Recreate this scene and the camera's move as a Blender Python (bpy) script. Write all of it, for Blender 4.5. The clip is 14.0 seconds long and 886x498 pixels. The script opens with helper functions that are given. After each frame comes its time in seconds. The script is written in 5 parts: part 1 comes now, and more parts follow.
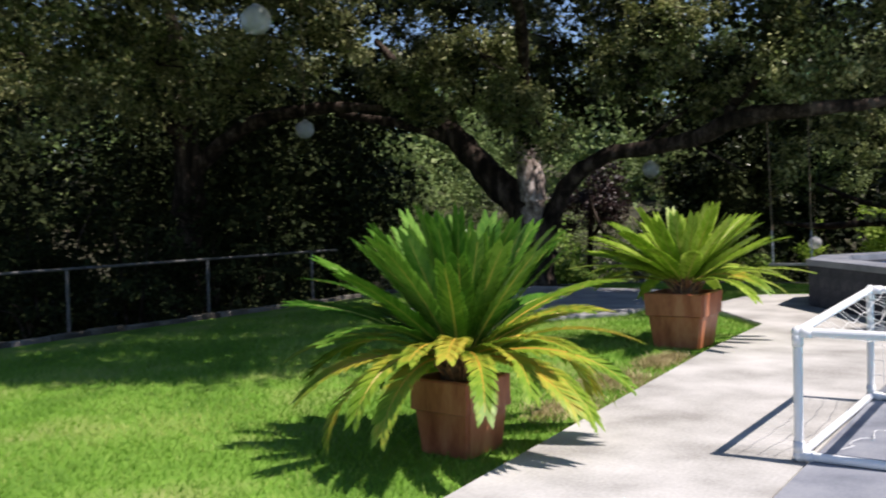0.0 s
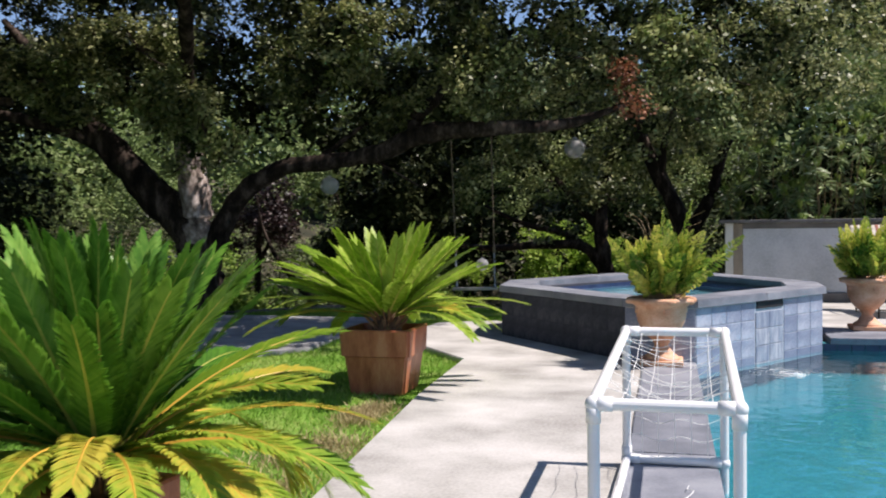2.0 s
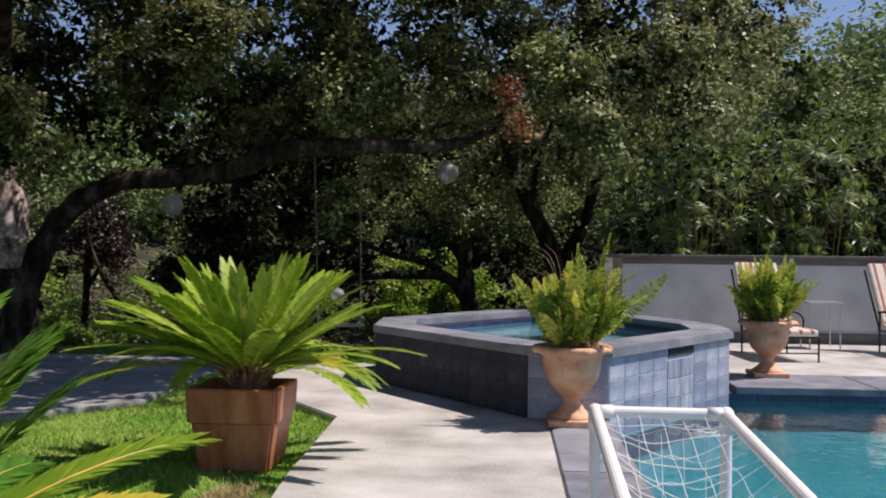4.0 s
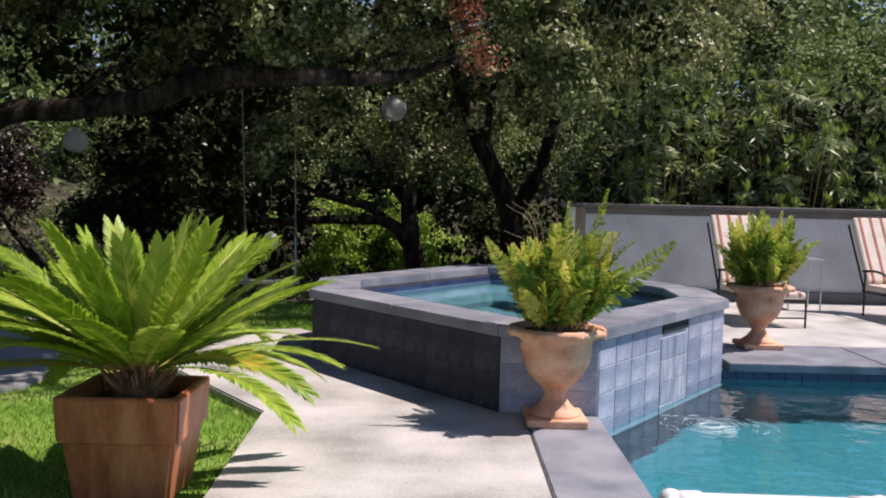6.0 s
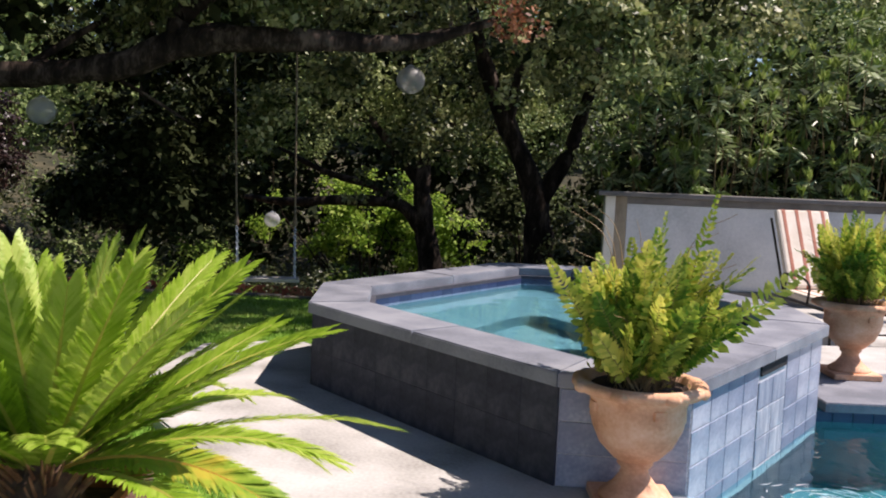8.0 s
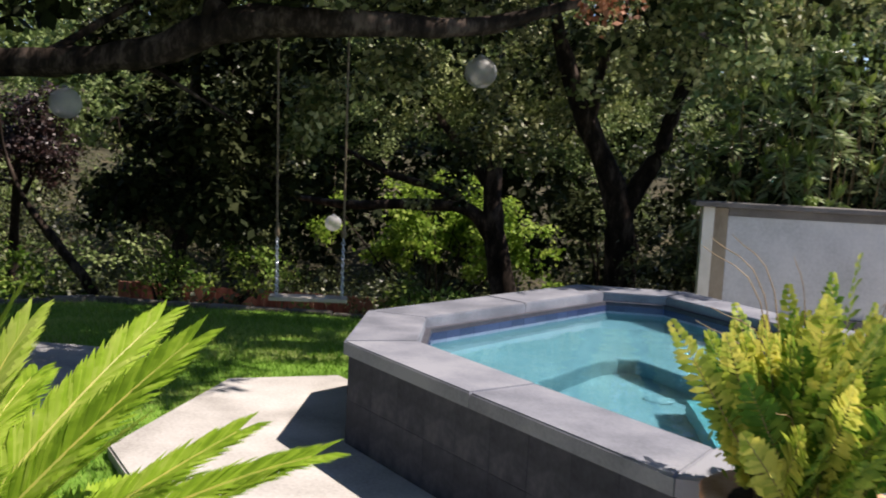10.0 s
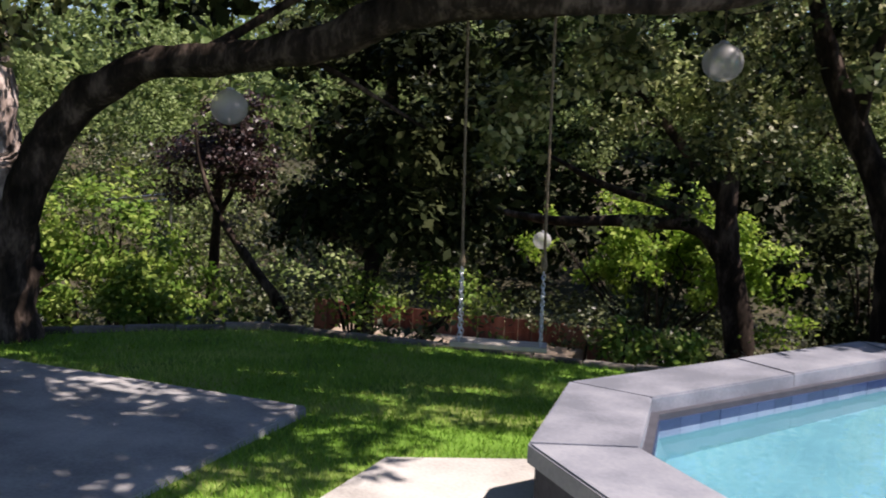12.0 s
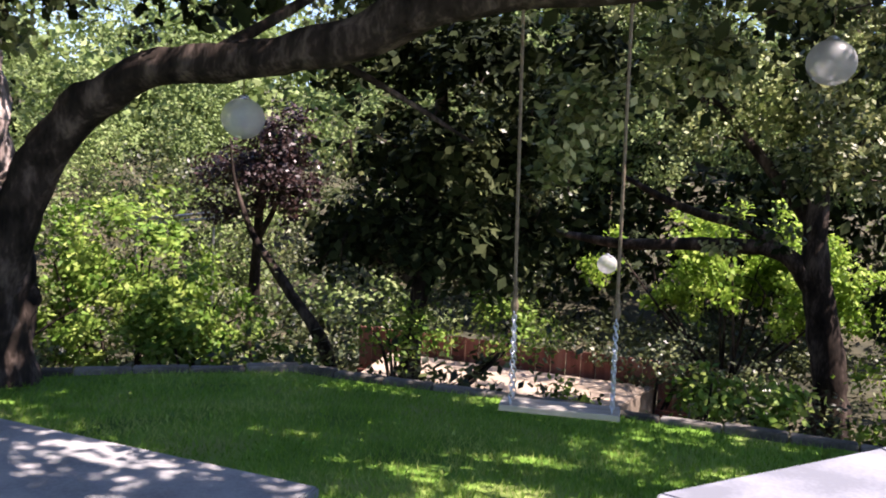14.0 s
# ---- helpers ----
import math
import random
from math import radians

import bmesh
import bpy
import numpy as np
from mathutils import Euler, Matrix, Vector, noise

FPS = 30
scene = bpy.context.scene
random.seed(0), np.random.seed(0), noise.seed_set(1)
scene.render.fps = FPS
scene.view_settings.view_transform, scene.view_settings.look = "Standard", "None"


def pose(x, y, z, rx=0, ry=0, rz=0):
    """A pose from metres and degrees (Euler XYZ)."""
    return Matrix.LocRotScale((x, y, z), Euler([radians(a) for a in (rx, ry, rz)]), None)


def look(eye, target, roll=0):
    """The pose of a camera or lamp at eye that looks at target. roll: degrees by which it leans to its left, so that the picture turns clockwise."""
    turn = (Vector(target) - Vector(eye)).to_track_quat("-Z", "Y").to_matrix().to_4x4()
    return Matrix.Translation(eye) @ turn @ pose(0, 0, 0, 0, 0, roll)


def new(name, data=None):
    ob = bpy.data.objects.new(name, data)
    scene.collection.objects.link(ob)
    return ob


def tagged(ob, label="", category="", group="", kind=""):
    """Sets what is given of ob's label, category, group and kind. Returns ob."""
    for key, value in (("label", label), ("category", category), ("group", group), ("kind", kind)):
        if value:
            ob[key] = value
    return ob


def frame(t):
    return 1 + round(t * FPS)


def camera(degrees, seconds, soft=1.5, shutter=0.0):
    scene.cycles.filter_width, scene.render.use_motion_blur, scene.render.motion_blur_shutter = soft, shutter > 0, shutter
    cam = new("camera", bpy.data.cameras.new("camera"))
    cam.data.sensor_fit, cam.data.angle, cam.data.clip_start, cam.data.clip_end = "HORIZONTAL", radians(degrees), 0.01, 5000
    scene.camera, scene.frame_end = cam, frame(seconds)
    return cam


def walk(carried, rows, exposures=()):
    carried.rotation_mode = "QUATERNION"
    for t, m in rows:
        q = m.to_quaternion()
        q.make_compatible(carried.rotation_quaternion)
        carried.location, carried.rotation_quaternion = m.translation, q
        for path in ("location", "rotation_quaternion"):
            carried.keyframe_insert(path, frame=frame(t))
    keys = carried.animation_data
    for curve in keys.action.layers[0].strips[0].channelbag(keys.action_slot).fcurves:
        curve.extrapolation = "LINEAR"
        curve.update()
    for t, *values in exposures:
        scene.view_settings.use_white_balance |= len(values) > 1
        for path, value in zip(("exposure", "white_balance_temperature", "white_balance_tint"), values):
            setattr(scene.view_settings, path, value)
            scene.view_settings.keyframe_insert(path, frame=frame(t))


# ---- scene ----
cam = camera(50.7, 14.0, soft=1.9, shutter=0.4)
# seconds, eye x y z, yaw, pitch, roll
ROWS = [
    (0, 0.034, -0.0179, 1.3697, 33.973, -2.153, 1.598),
    (0.5, -0.2163, 0.3783, 1.3602, 28.672, -2.062, 1.49),
    (1, -0.4644, 0.7216, 1.362, 23.108, -1.825, 1.28),
    (1.5, -0.7042, 1.0696, 1.3872, 17.267, -1.687, 1.133),
    (2, -0.9029, 1.4898, 1.3837, 13.396, -1.44, 0.635),
    (2.5, -1.0864, 1.8423, 1.4024, 11.207, -1.14, 0.239),
    (3, -1.2472, 2.2131, 1.399, 8.761, -0.639, -0.088),
    (3.5, -1.3906, 2.5706, 1.4246, 6.073, -0.307, -0.413),
    (4, -1.5033, 2.9598, 1.4311, 3.897, 0.163, -0.606),
    (4.2, -1.5129, 3.0947, 1.4587, 3.477, 0.038, -0.69),
    (6.5, -1.8068, 4.9653, 1.587, -0.328, -4.327, -1.538),
    (7, -1.8623, 5.38, 1.6361, -0.127, -4.795, -1.846),
    (7.2, -1.8792, 5.5409, 1.6507, 0.028, -5.02, -2.003),
    (9.5, -1.9633, 7.386, 1.7052, 2.776, -5.322, -3.01),
    (10, -1.9422, 7.6767, 1.7206, 4.985, -5.391, -3.037),
    (10.5, -1.974, 8.0809, 1.748, 8.2, -5.515, -3.05),
    (11, -2.0179, 8.6008, 1.7517, 11.806, -5.641, -2.962),
    (11.5, -2.0892, 9.1128, 1.7264, 15.363, -5.509, -2.924),
    (12, -2.1888, 9.5154, 1.7306, 18.197, -5.445, -2.921),
    (12.5, -2.2897, 9.8666, 1.7446, 20.31, -5.397, -2.897),
    (13, -2.3497, 10.162, 1.7577, 21.736, -5.187, -2.835),
    (13.5, -2.3934, 10.4404, 1.7633, 22.602, -4.959, -2.896),
    (14, -2.5341, 10.793, 1.7714, 21.893, -4.725, -2.867),
]
walk(cam, [(t, pose(x, y, z, 90 + pitch, roll, yaw)) for t, x, y, z, yaw, pitch, roll in ROWS],
     [(0, 0.44, 6600, 18), (2.5, 0.40, 6700, 19), (3.5, 0.16, 6800, 20), (4.2, 0.12, 6850, 23), (7.0, 0.45, 6780, 24), (9.5, 0.62, 7100, 20), (10.5, 0.67, 6900, 20), (12.0, 0.80, 6900, 24), (12.5, 1.10, 6900, 25), (13.0, 1.40, 6850, 27), (13.5, 1.60, 6800, 28), (14.0, 1.75, 6750, 29)])

# ---- light ----
SUN_DIR = Vector((0.62, 0.05, 1.0)).normalized()          # towards the sun
world = bpy.data.worlds.new("sky")
scene.world = world
world.use_nodes = True
wn = world.node_tree
sky = wn.nodes.new("ShaderNodeTexSky")
sky.sky_type = "NISHITA"
sky.sun_disc = False
sky.dust_density = 0.1
sky.ozone_density = 4.5
sky.altitude = 300
sky.sun_elevation = math.asin(SUN_DIR.z)
sky.sun_rotation = math.atan2(SUN_DIR.x, SUN_DIR.y)
wn.nodes["Background"].inputs["Strength"].default_value = 0.098
wn.links.new(sky.outputs[0], wn.nodes["Background"].inputs["Color"])
sun = new("sun", bpy.data.lights.new("sun", "SUN"))
sun.data.energy = 4.9
sun.data.angle = radians(0.53)
sun.data.color = (1.0, 0.955, 0.88)
sun.matrix_world = look(SUN_DIR * 40, (0, 0, 0))

rng = np.random.default_rng(7)


# ---- materials ----
def material(name, colours, scale=8.0, rough=0.6, bump=0.2, fine=60.0, metal=0.0, island=0.0, each=0.0, stretch=(1, 1, 1), translucent=0.0, spec=0.5, detail=6.0):
    """Two-scale procedural surface: colours is a list of 2 or 3 tints mixed by a broad noise and a fine grain."""
    m = bpy.data.materials.new(name)
    m.use_nodes = True
    nt = m.node_tree
    N, L = nt.nodes, nt.links
    b = N["Principled BSDF"]
    b.inputs["Roughness"].default_value = rough
    b.inputs["Metallic"].default_value = metal
    b.inputs["Specular IOR Level"].default_value = spec
    tc = N.new("ShaderNodeTexCoord")
    mp = N.new("ShaderNodeMapping")
    mp.inputs["Scale"].default_value = stretch
    L.new(tc.outputs["Object"], mp.inputs["Vector"])
    broad = N.new("ShaderNodeTexNoise")
    broad.inputs["Scale"].default_value = scale
    broad.inputs["Detail"].default_value = detail
    grain = N.new("ShaderNodeTexNoise")
    grain.inputs["Scale"].default_value = fine
    grain.inputs["Detail"].default_value = 3
    L.new(mp.outputs[0], broad.inputs["Vector"])
    L.new(mp.outputs[0], grain.inputs["Vector"])
    mix = N.new("ShaderNodeMath")
    mix.operation = "MULTIPLY_ADD"
    mix.inputs[1].default_value = 0.35
    L.new(grain.outputs["Fac"], mix.inputs[0])
    sub = N.new("ShaderNodeMath")
    sub.operation = "SUBTRACT"
    sub.inputs[1].default_value = 0.175
    L.new(broad.outputs["Fac"], sub.inputs[0])
    L.new(sub.outputs[0], mix.inputs[2])
    fac = mix.outputs[0]
    for source, amount in (("island", island), ("each", each)):
        if amount:
            info = N.new("ShaderNodeNewGeometry" if source == "island" else "ShaderNodeObjectInfo")
            out = info.outputs["Random Per Island" if source == "island" else "Random"]
            ma = N.new("ShaderNodeMath")
            ma.operation = "MULTIPLY_ADD"
            ma.inputs[1].default_value = amount
            L.new(out, ma.inputs[0])
            s2 = N.new("ShaderNodeMath")
            s2.operation = "SUBTRACT"
            s2.inputs[1].default_value = amount / 2
            L.new(fac, s2.inputs[0])
            L.new(s2.outputs[0], ma.inputs[2])
            fac = ma.outputs[0]
    ramp = N.new("ShaderNodeValToRGB")
    cr = ramp.color_ramp
    cr.elements[0].position, cr.elements[-1].position = 0.3, 0.7
    cr.elements[0].color = (*colours[0], 1)
    cr.elements[-1].color = (*colours[-1], 1)
    if len(colours) > 2:
        e = cr.elements.new(0.5)
        e.color = (*colours[1], 1)
    L.new(fac, ramp.inputs[0])
    L.new(ramp.outputs[0], b.inputs["Base Color"])
    if bump:
        bp = N.new("ShaderNodeBump")
        bp.inputs["Strength"].default_value = bump
        bp.inputs["Distance"].default_value = 0.01
        L.new(mix.outputs[0], bp.inputs["Height"])
        L.new(bp.outputs[0], b.inputs["Normal"])
    if translucent:
        tr = N.new("ShaderNodeBsdfTranslucent")
        L.new(ramp.outputs[0], tr.inputs["Color"])
        ms = N.new("ShaderNodeMixShader")
        ms.inputs[0].default_value = translucent
        L.new(b.outputs[0], ms.inputs[1])
        L.new(tr.outputs[0], ms.inputs[2])
        L.new(ms.outputs[0], N["Material Output"].inputs["Surface"])
    return m


def water_material(name, tint, wave, strength):
    m = bpy.data.materials.new(name)
    m.use_nodes = True
    N, L = m.node_tree.nodes, m.node_tree.links
    b = N["Principled BSDF"]
    b.inputs["Base Color"].default_value = (*tint, 1)
    b.inputs["Transmission Weight"].default_value = 1.0
    b.inputs["Roughness"].default_value = 0.02
    b.inputs["IOR"].default_value = 1.33
    tc = N.new("ShaderNodeTexCoord")
    n1 = N.new("ShaderNodeTexNoise")
    n1.inputs["Scale"].default_value = wave
    n1.inputs["Detail"].default_value = 3
    L.new(tc.outputs["Object"], n1.inputs["Vector"])
    bp = N.new("ShaderNodeBump")
    bp.inputs["Strength"].default_value = strength
    bp.inputs["Distance"].default_value = 0.03
    L.new(n1.outputs["Fac"], bp.inputs["Height"])
    L.new(bp.outputs[0], b.inputs["Normal"])
    return m


M_CONCRETE = material("pale_concrete", [(0.27, 0.26, 0.24), (0.43, 0.42, 0.395), (0.56, 0.545, 0.52)], 1.6, 0.85, 0.3, 45, detail=9.0)
M_SLAB = material("grey_concrete", [(0.22, 0.22, 0.225), (0.34, 0.34, 0.34), (0.45, 0.445, 0.44)], 1.8, 0.85, 0.3, 45, detail=9.0)
M_LIMETILE = material("lime_streaked_tile", [(0.20, 0.24, 0.33), (0.32, 0.36, 0.44), (0.56, 0.58, 0.62)], 7.0, 0.45, 0.3, 50, each=0.25, stretch=(2.5, 2.5, 0.5))
M_BLUESTONE = material("bluestone", [(0.14, 0.152, 0.18), (0.21, 0.223, 0.258), (0.28, 0.293, 0.325)], 3.0, 0.6, 0.2, 60, each=0.25)
M_DARKTILE = material("slate_tile", [(0.028, 0.031, 0.044), (0.048, 0.052, 0.068), (0.088, 0.091, 0.108)], 5.0, 0.75, 0.55, 34, each=0.12, detail=9.0, spec=0.35)
M_BLUETILE = material("blue_glazed_tile", [(0.19, 0.225, 0.32), (0.28, 0.32, 0.42), (0.47, 0.50, 0.58)], 5.0, 0.3, 0.2, 50, each=0.28)
M_NAVYTILE = material("navy_waterline_tile", [(0.02, 0.035, 0.09), (0.035, 0.055, 0.13)], 6.0, 0.25, 0.1, 50, each=0.4)
M_GROUT = material("pale_grout", [(0.42, 0.43, 0.47), (0.54, 0.55, 0.58)], 12, 0.8, 0.2, 80)
M_DARKGROUT = material("dark_grout", [(0.032, 0.034, 0.046), (0.052, 0.055, 0.07)], 12, 0.8, 0.2, 80)
M_POOL = material("pool_plaster", [(0.014, 0.165, 0.20), (0.021, 0.195, 0.235)], 1.5, 0.7, 0.05, 30)
M_SPA = material("spa_plaster", [(0.050, 0.175, 0.225), (0.078, 0.222, 0.27)], 2.0, 0.7, 0.05, 30)
M_SPATILE = material("spa_pale_tile", [(0.17, 0.20, 0.32), (0.28, 0.32, 0.44)], 6.0, 0.35, 0.1, 50, each=0.3)
M_WATER = water_material("pool_water", (0.19, 0.58, 0.70), 3.5, 0.4)
M_SPAWATER = water_material("spa_water", (0.70, 0.88, 0.92), 4.0, 0.12)
M_LAWN = material("lawn_soil", [(0.07, 0.15, 0.02), (0.14, 0.28, 0.035), (0.25, 0.30, 0.09)], 1.1, 0.9, 0.6, 60, spec=0.2)
M_GRASS = material("grass_blades", [(0.10, 0.22, 0.022), (0.19, 0.38, 0.04), (0.40, 0.48, 0.13)], 0.8, 0.6, 0.0, 20, island=0.3, translucent=0.3, spec=0.2)
M_DRY = material("dry_grass_blades", [(0.28, 0.24, 0.10), (0.42, 0.34, 0.17), (0.55, 0.46, 0.26)], 3, 0.8, 0.0, 20, island=0.3, translucent=0.25, spec=0.2)
M_EARTH = material("leaf_litter", [(0.02, 0.022, 0.01), (0.045, 0.042, 0.02), (0.09, 0.075, 0.04)], 1.2, 0.95, 0.8, 30)
M_SOIL = material("bark_mulch", [(0.03, 0.018, 0.012), (0.08, 0.045, 0.03)], 20, 0.95, 0.9, 70)
M_TERRA = material("glazed_terracotta", [(0.25, 0.065, 0.03), (0.40, 0.125, 0.06), (0.50, 0.21, 0.11)], 3.0, 0.42, 0.25, 25, stretch=(3, 3, 0.7))
M_URN = material("bare_terracotta", [(0.52, 0.245, 0.13), (0.69, 0.375, 0.225), (0.79, 0.51, 0.35)], 5.0, 0.8, 0.25, 50)
M_CYCAD = material("cycad_green", [(0.16, 0.29, 0.02), (0.33, 0.50, 0.045), (0.54, 0.65, 0.14)], 1.5, 0.42, 0.0, 20, island=0.22, each=0.3, translucent=0.42, spec=0.4)
M_CYCADOLD = material("cycad_yellowing", [(0.19, 0.34, 0.03), (0.34, 0.46, 0.05), (0.58, 0.50, 0.07)], 2.5, 0.42, 0.0, 20, island=0.22, each=0.3, translucent=0.36, spec=0.4)
M_CYCADDARK = material("cycad_deep_green", [(0.05, 0.155, 0.015), (0.10, 0.26, 0.025), (0.21, 0.39, 0.055)], 1.5, 0.42, 0.0, 20, island=0.22, each=0.3, translucent=0.3, spec=0.4)
M_RACHIS = material("cycad_rachis", [(0.30, 0.34, 0.06), (0.46, 0.40, 0.08)], 5, 0.45, 0.0, 20)
M_RACHISOLD = material("cycad_rachis_orange", [(0.55, 0.36, 0.05), (0.66, 0.34, 0.05)], 5, 0.45, 0.0, 20)
M_CAUDEX = material("cycad_trunk", [(0.05, 0.03, 0.02), (0.13, 0.07, 0.04), (0.22, 0.13, 0.07)], 18, 0.9, 0.9, 60)
M_STUB = material("cycad_leaf_base", [(0.16, 0.07, 0.035), (0.32, 0.15, 0.07), (0.46, 0.26, 0.13)], 14, 0.7, 0.3, 60)
M_FERN = material("fern_green", [(0.08, 0.19, 0.018), (0.36, 0.45, 0.06), (0.72, 0.68, 0.14)], 3.5, 0.55, 0.0, 20, island=0.25, each=0.45, translucent=0.42, spec=0.25)
M_FERNSTEM = material("fern_stem", [(0.18, 0.12, 0.05), (0.30, 0.20, 0.09)], 8, 0.6, 0.0, 30)
M_PVC = material("white_pvc", [(0.76, 0.76, 0.75), (0.84, 0.84, 0.83)], 6, 0.35, 0.03, 40)
M_NET = material("white_net_cord", [(0.70, 0.70, 0.68), (0.80, 0.80, 0.78)], 10, 0.8, 0.0, 40)
M_BARK = material("oak_bark", [(0.010, 0.008, 0.0065), (0.031, 0.023, 0.018), (0.125, 0.095, 0.077)], 6, 0.95, 1.0, 35, stretch=(1, 1, 0.35), spec=0.12)
M_PALEBARK = material("pale_peeling_bark", [(0.05, 0.04, 0.034), (0.30, 0.24, 0.21), (0.72, 0.62, 0.57)], 8, 0.9, 1.0, 30, stretch=(1, 1, 0.6), spec=0.15)
M_OAK = material("oak_leaves", [(0.024, 0.036, 0.010), (0.075, 0.10, 0.029), (0.20, 0.225, 0.085)], 1.5, 0.42, 0.0, 10, island=0.45, translucent=0.16, spec=0.5)
# Lighter leaf copy: sunlight on the crowns is put into this colour.
M_OAKLIT = material("lit_olive_leaves", [(0.052, 0.08, 0.022), (0.16, 0.19, 0.06), (0.43, 0.44, 0.20)], 1.7, 0.45, 0.0, 10, island=0.45, translucent=0.3, spec=0.45)
# Lit copy of the oak leaves, with sunlight put into the colour.
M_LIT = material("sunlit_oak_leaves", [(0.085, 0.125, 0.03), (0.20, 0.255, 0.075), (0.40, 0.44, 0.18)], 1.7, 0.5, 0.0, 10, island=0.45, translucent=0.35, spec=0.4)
# Near-black leaf copy: shade among the foliage is put into its colour.
M_SHADELEAF = material("shade_dark_leaves", [(0.010, 0.016, 0.006), (0.024, 0.035, 0.012), (0.054, 0.066, 0.026)], 0.7, 0.7, 0.0, 10, island=0.4, translucent=0.08, spec=0.08)
M_SHRUB = material("bright_shrub_leaves", [(0.06, 0.14, 0.015), (0.15, 0.26, 0.04), (0.32, 0.40, 0.09)], 1.6, 0.55, 0.0, 10, island=0.26, translucent=0.32, spec=0.2)
M_LIME = material("lime_green_leaves", [(0.10, 0.20, 0.02), (0.24, 0.39, 0.045), (0.44, 0.56, 0.11)], 1.6, 0.55, 0.0, 10, island=0.35, translucent=0.4, spec=0.25)
# Darker leaf copy: tree shade on the slope is in the colour.
M_UNDER = material("shade_undergrowth_leaves", [(0.016, 0.026, 0.008), (0.045, 0.062, 0.02), (0.13, 0.15, 0.055)], 1.5, 0.5, 0.0, 10, island=0.45, translucent=0.15, spec=0.35)
M_PLUM = material("dark_plum_leaves", [(0.012, 0.006, 0.006), (0.026, 0.012, 0.011), (0.05, 0.022, 0.018)], 0.7, 0.45, 0.0, 10, island=0.5, translucent=0.1)
M_OLEANDER = material("oleander_leaves", [(0.09, 0.15, 0.045), (0.20, 0.275, 0.095), (0.42, 0.48, 0.26)], 0.8, 0.34, 0.0, 10, island=0.5, translucent=0.2, spec=0.4)
M_YOUNG = material("young_oleander_leaves", [(0.13, 0.21, 0.04), (0.24, 0.34, 0.065), (0.40, 0.48, 0.14)], 1.2, 0.45, 0.0, 10, island=0.4, translucent=0.35, spec=0.4)
M_FAR = material("far_wood_leaves", [(0.09, 0.13, 0.035), (0.16, 0.235, 0.065), (0.28, 0.34, 0.13)], 0.45, 0.6, 0.0, 10, island=0.26, translucent=0.3, spec=0.3)
M_DEAD = material("dead_red_leaves", [(0.14, 0.045, 0.02), (0.25, 0.09, 0.04), (0.36, 0.16, 0.08)], 2, 0.6, 0.0, 10, island=0.6, translucent=0.25)
M_WHITEWALL = material("weathered_white_panel", [(0.38, 0.40, 0.41), (0.50, 0.52, 0.53), (0.60, 0.61, 0.61)], 1.5, 0.55, 0.1, 30)
M_WALLPOST = material("cream_paint", [(0.58, 0.55, 0.48), (0.70, 0.68, 0.62)], 4, 0.6, 0.1, 40)
M_WALLFRAME = material("weathered_wood_frame", [(0.20, 0.16, 0.11), (0.32, 0.27, 0.20)], 5, 0.8, 0.3, 50, stretch=(1, 1, 0.4))
M_CAP = material("dark_grey_capping", [(0.09, 0.085, 0.08), (0.17, 0.16, 0.15)], 4, 0.7, 0.2, 50)
M_IRON = material("dark_bronze_iron", [(0.02, 0.017, 0.015), (0.045, 0.038, 0.032)], 20, 0.45, 0.1, 90, metal=0.6)
M_CREAM = material("cream_cushion_cloth", [(0.66, 0.58, 0.48), (0.78, 0.71, 0.62)], 8, 0.9, 0.2, 120)
M_RUST = material("rust_stripe_cloth", [(0.34, 0.13, 0.09), (0.46, 0.20, 0.14)], 8, 0.9, 0.2, 120)
M_STEEL = material("galvanised_steel", [(0.45, 0.46, 0.48), (0.62, 0.63, 0.65)], 30, 0.35, 0.1, 90, metal=0.9)
M_ROPE = material("hemp_rope", [(0.10, 0.075, 0.045), (0.19, 0.145, 0.09)], 30, 0.9, 0.5, 120)
M_PLANK = material("grey_weathered_plank", [(0.32, 0.29, 0.25), (0.48, 0.45, 0.40)], 3, 0.85, 0.4, 40, stretch=(0.3, 4, 4))
M_LANTERN = material("translucent_white_shell", [(0.55, 0.57, 0.59), (0.66, 0.67, 0.68)], 8, 0.35, 0.05, 40, translucent=0.4)
_n, _l = M_LANTERN.node_tree.nodes, M_LANTERN.node_tree.links
_clear, _blend = _n.new("ShaderNodeBsdfTransparent"), _n.new("ShaderNodeMixShader")
_blend.inputs[0].default_value = 0.5
_shell = _n["Material Output"].inputs["Surface"].links[0].from_socket
_l.new(_shell, _blend.inputs[1])
_l.new(_clear.outputs[0], _blend.inputs[2])
_l.new(_blend.outputs[0], _n["Material Output"].inputs["Surface"])
M_REDWOOD = material("redwood_boards", [(0.16, 0.05, 0.035), (0.27, 0.10, 0.07), (0.36, 0.16, 0.11)], 3, 0.85, 0.3, 40, each=0.4, stretch=(3, 3, 0.5))
M_SAND = material("pale_path", [(0.26, 0.20, 0.14), (0.40, 0.32, 0.24)], 2, 0.9, 0.3, 50)
M_KERB = material("grey_kerb_stone", [(0.05, 0.045, 0.035), (0.11, 0.10, 0.08), (0.19, 0.175, 0.15)], 3, 0.9, 0.5, 40, each=0.4)
# White pipe in dark grey: the shade it stands in is coloured in.
M_RAIL = material("shade_grey_pipe", [(0.05, 0.05, 0.053), (0.12, 0.12, 0.124)], 10, 0.4, 0.05, 60)
M_DARK = material("slot_shade_black", [(0.01, 0.01, 0.012), (0.02, 0.02, 0.022)], 10, 0.8, 0.0, 30)


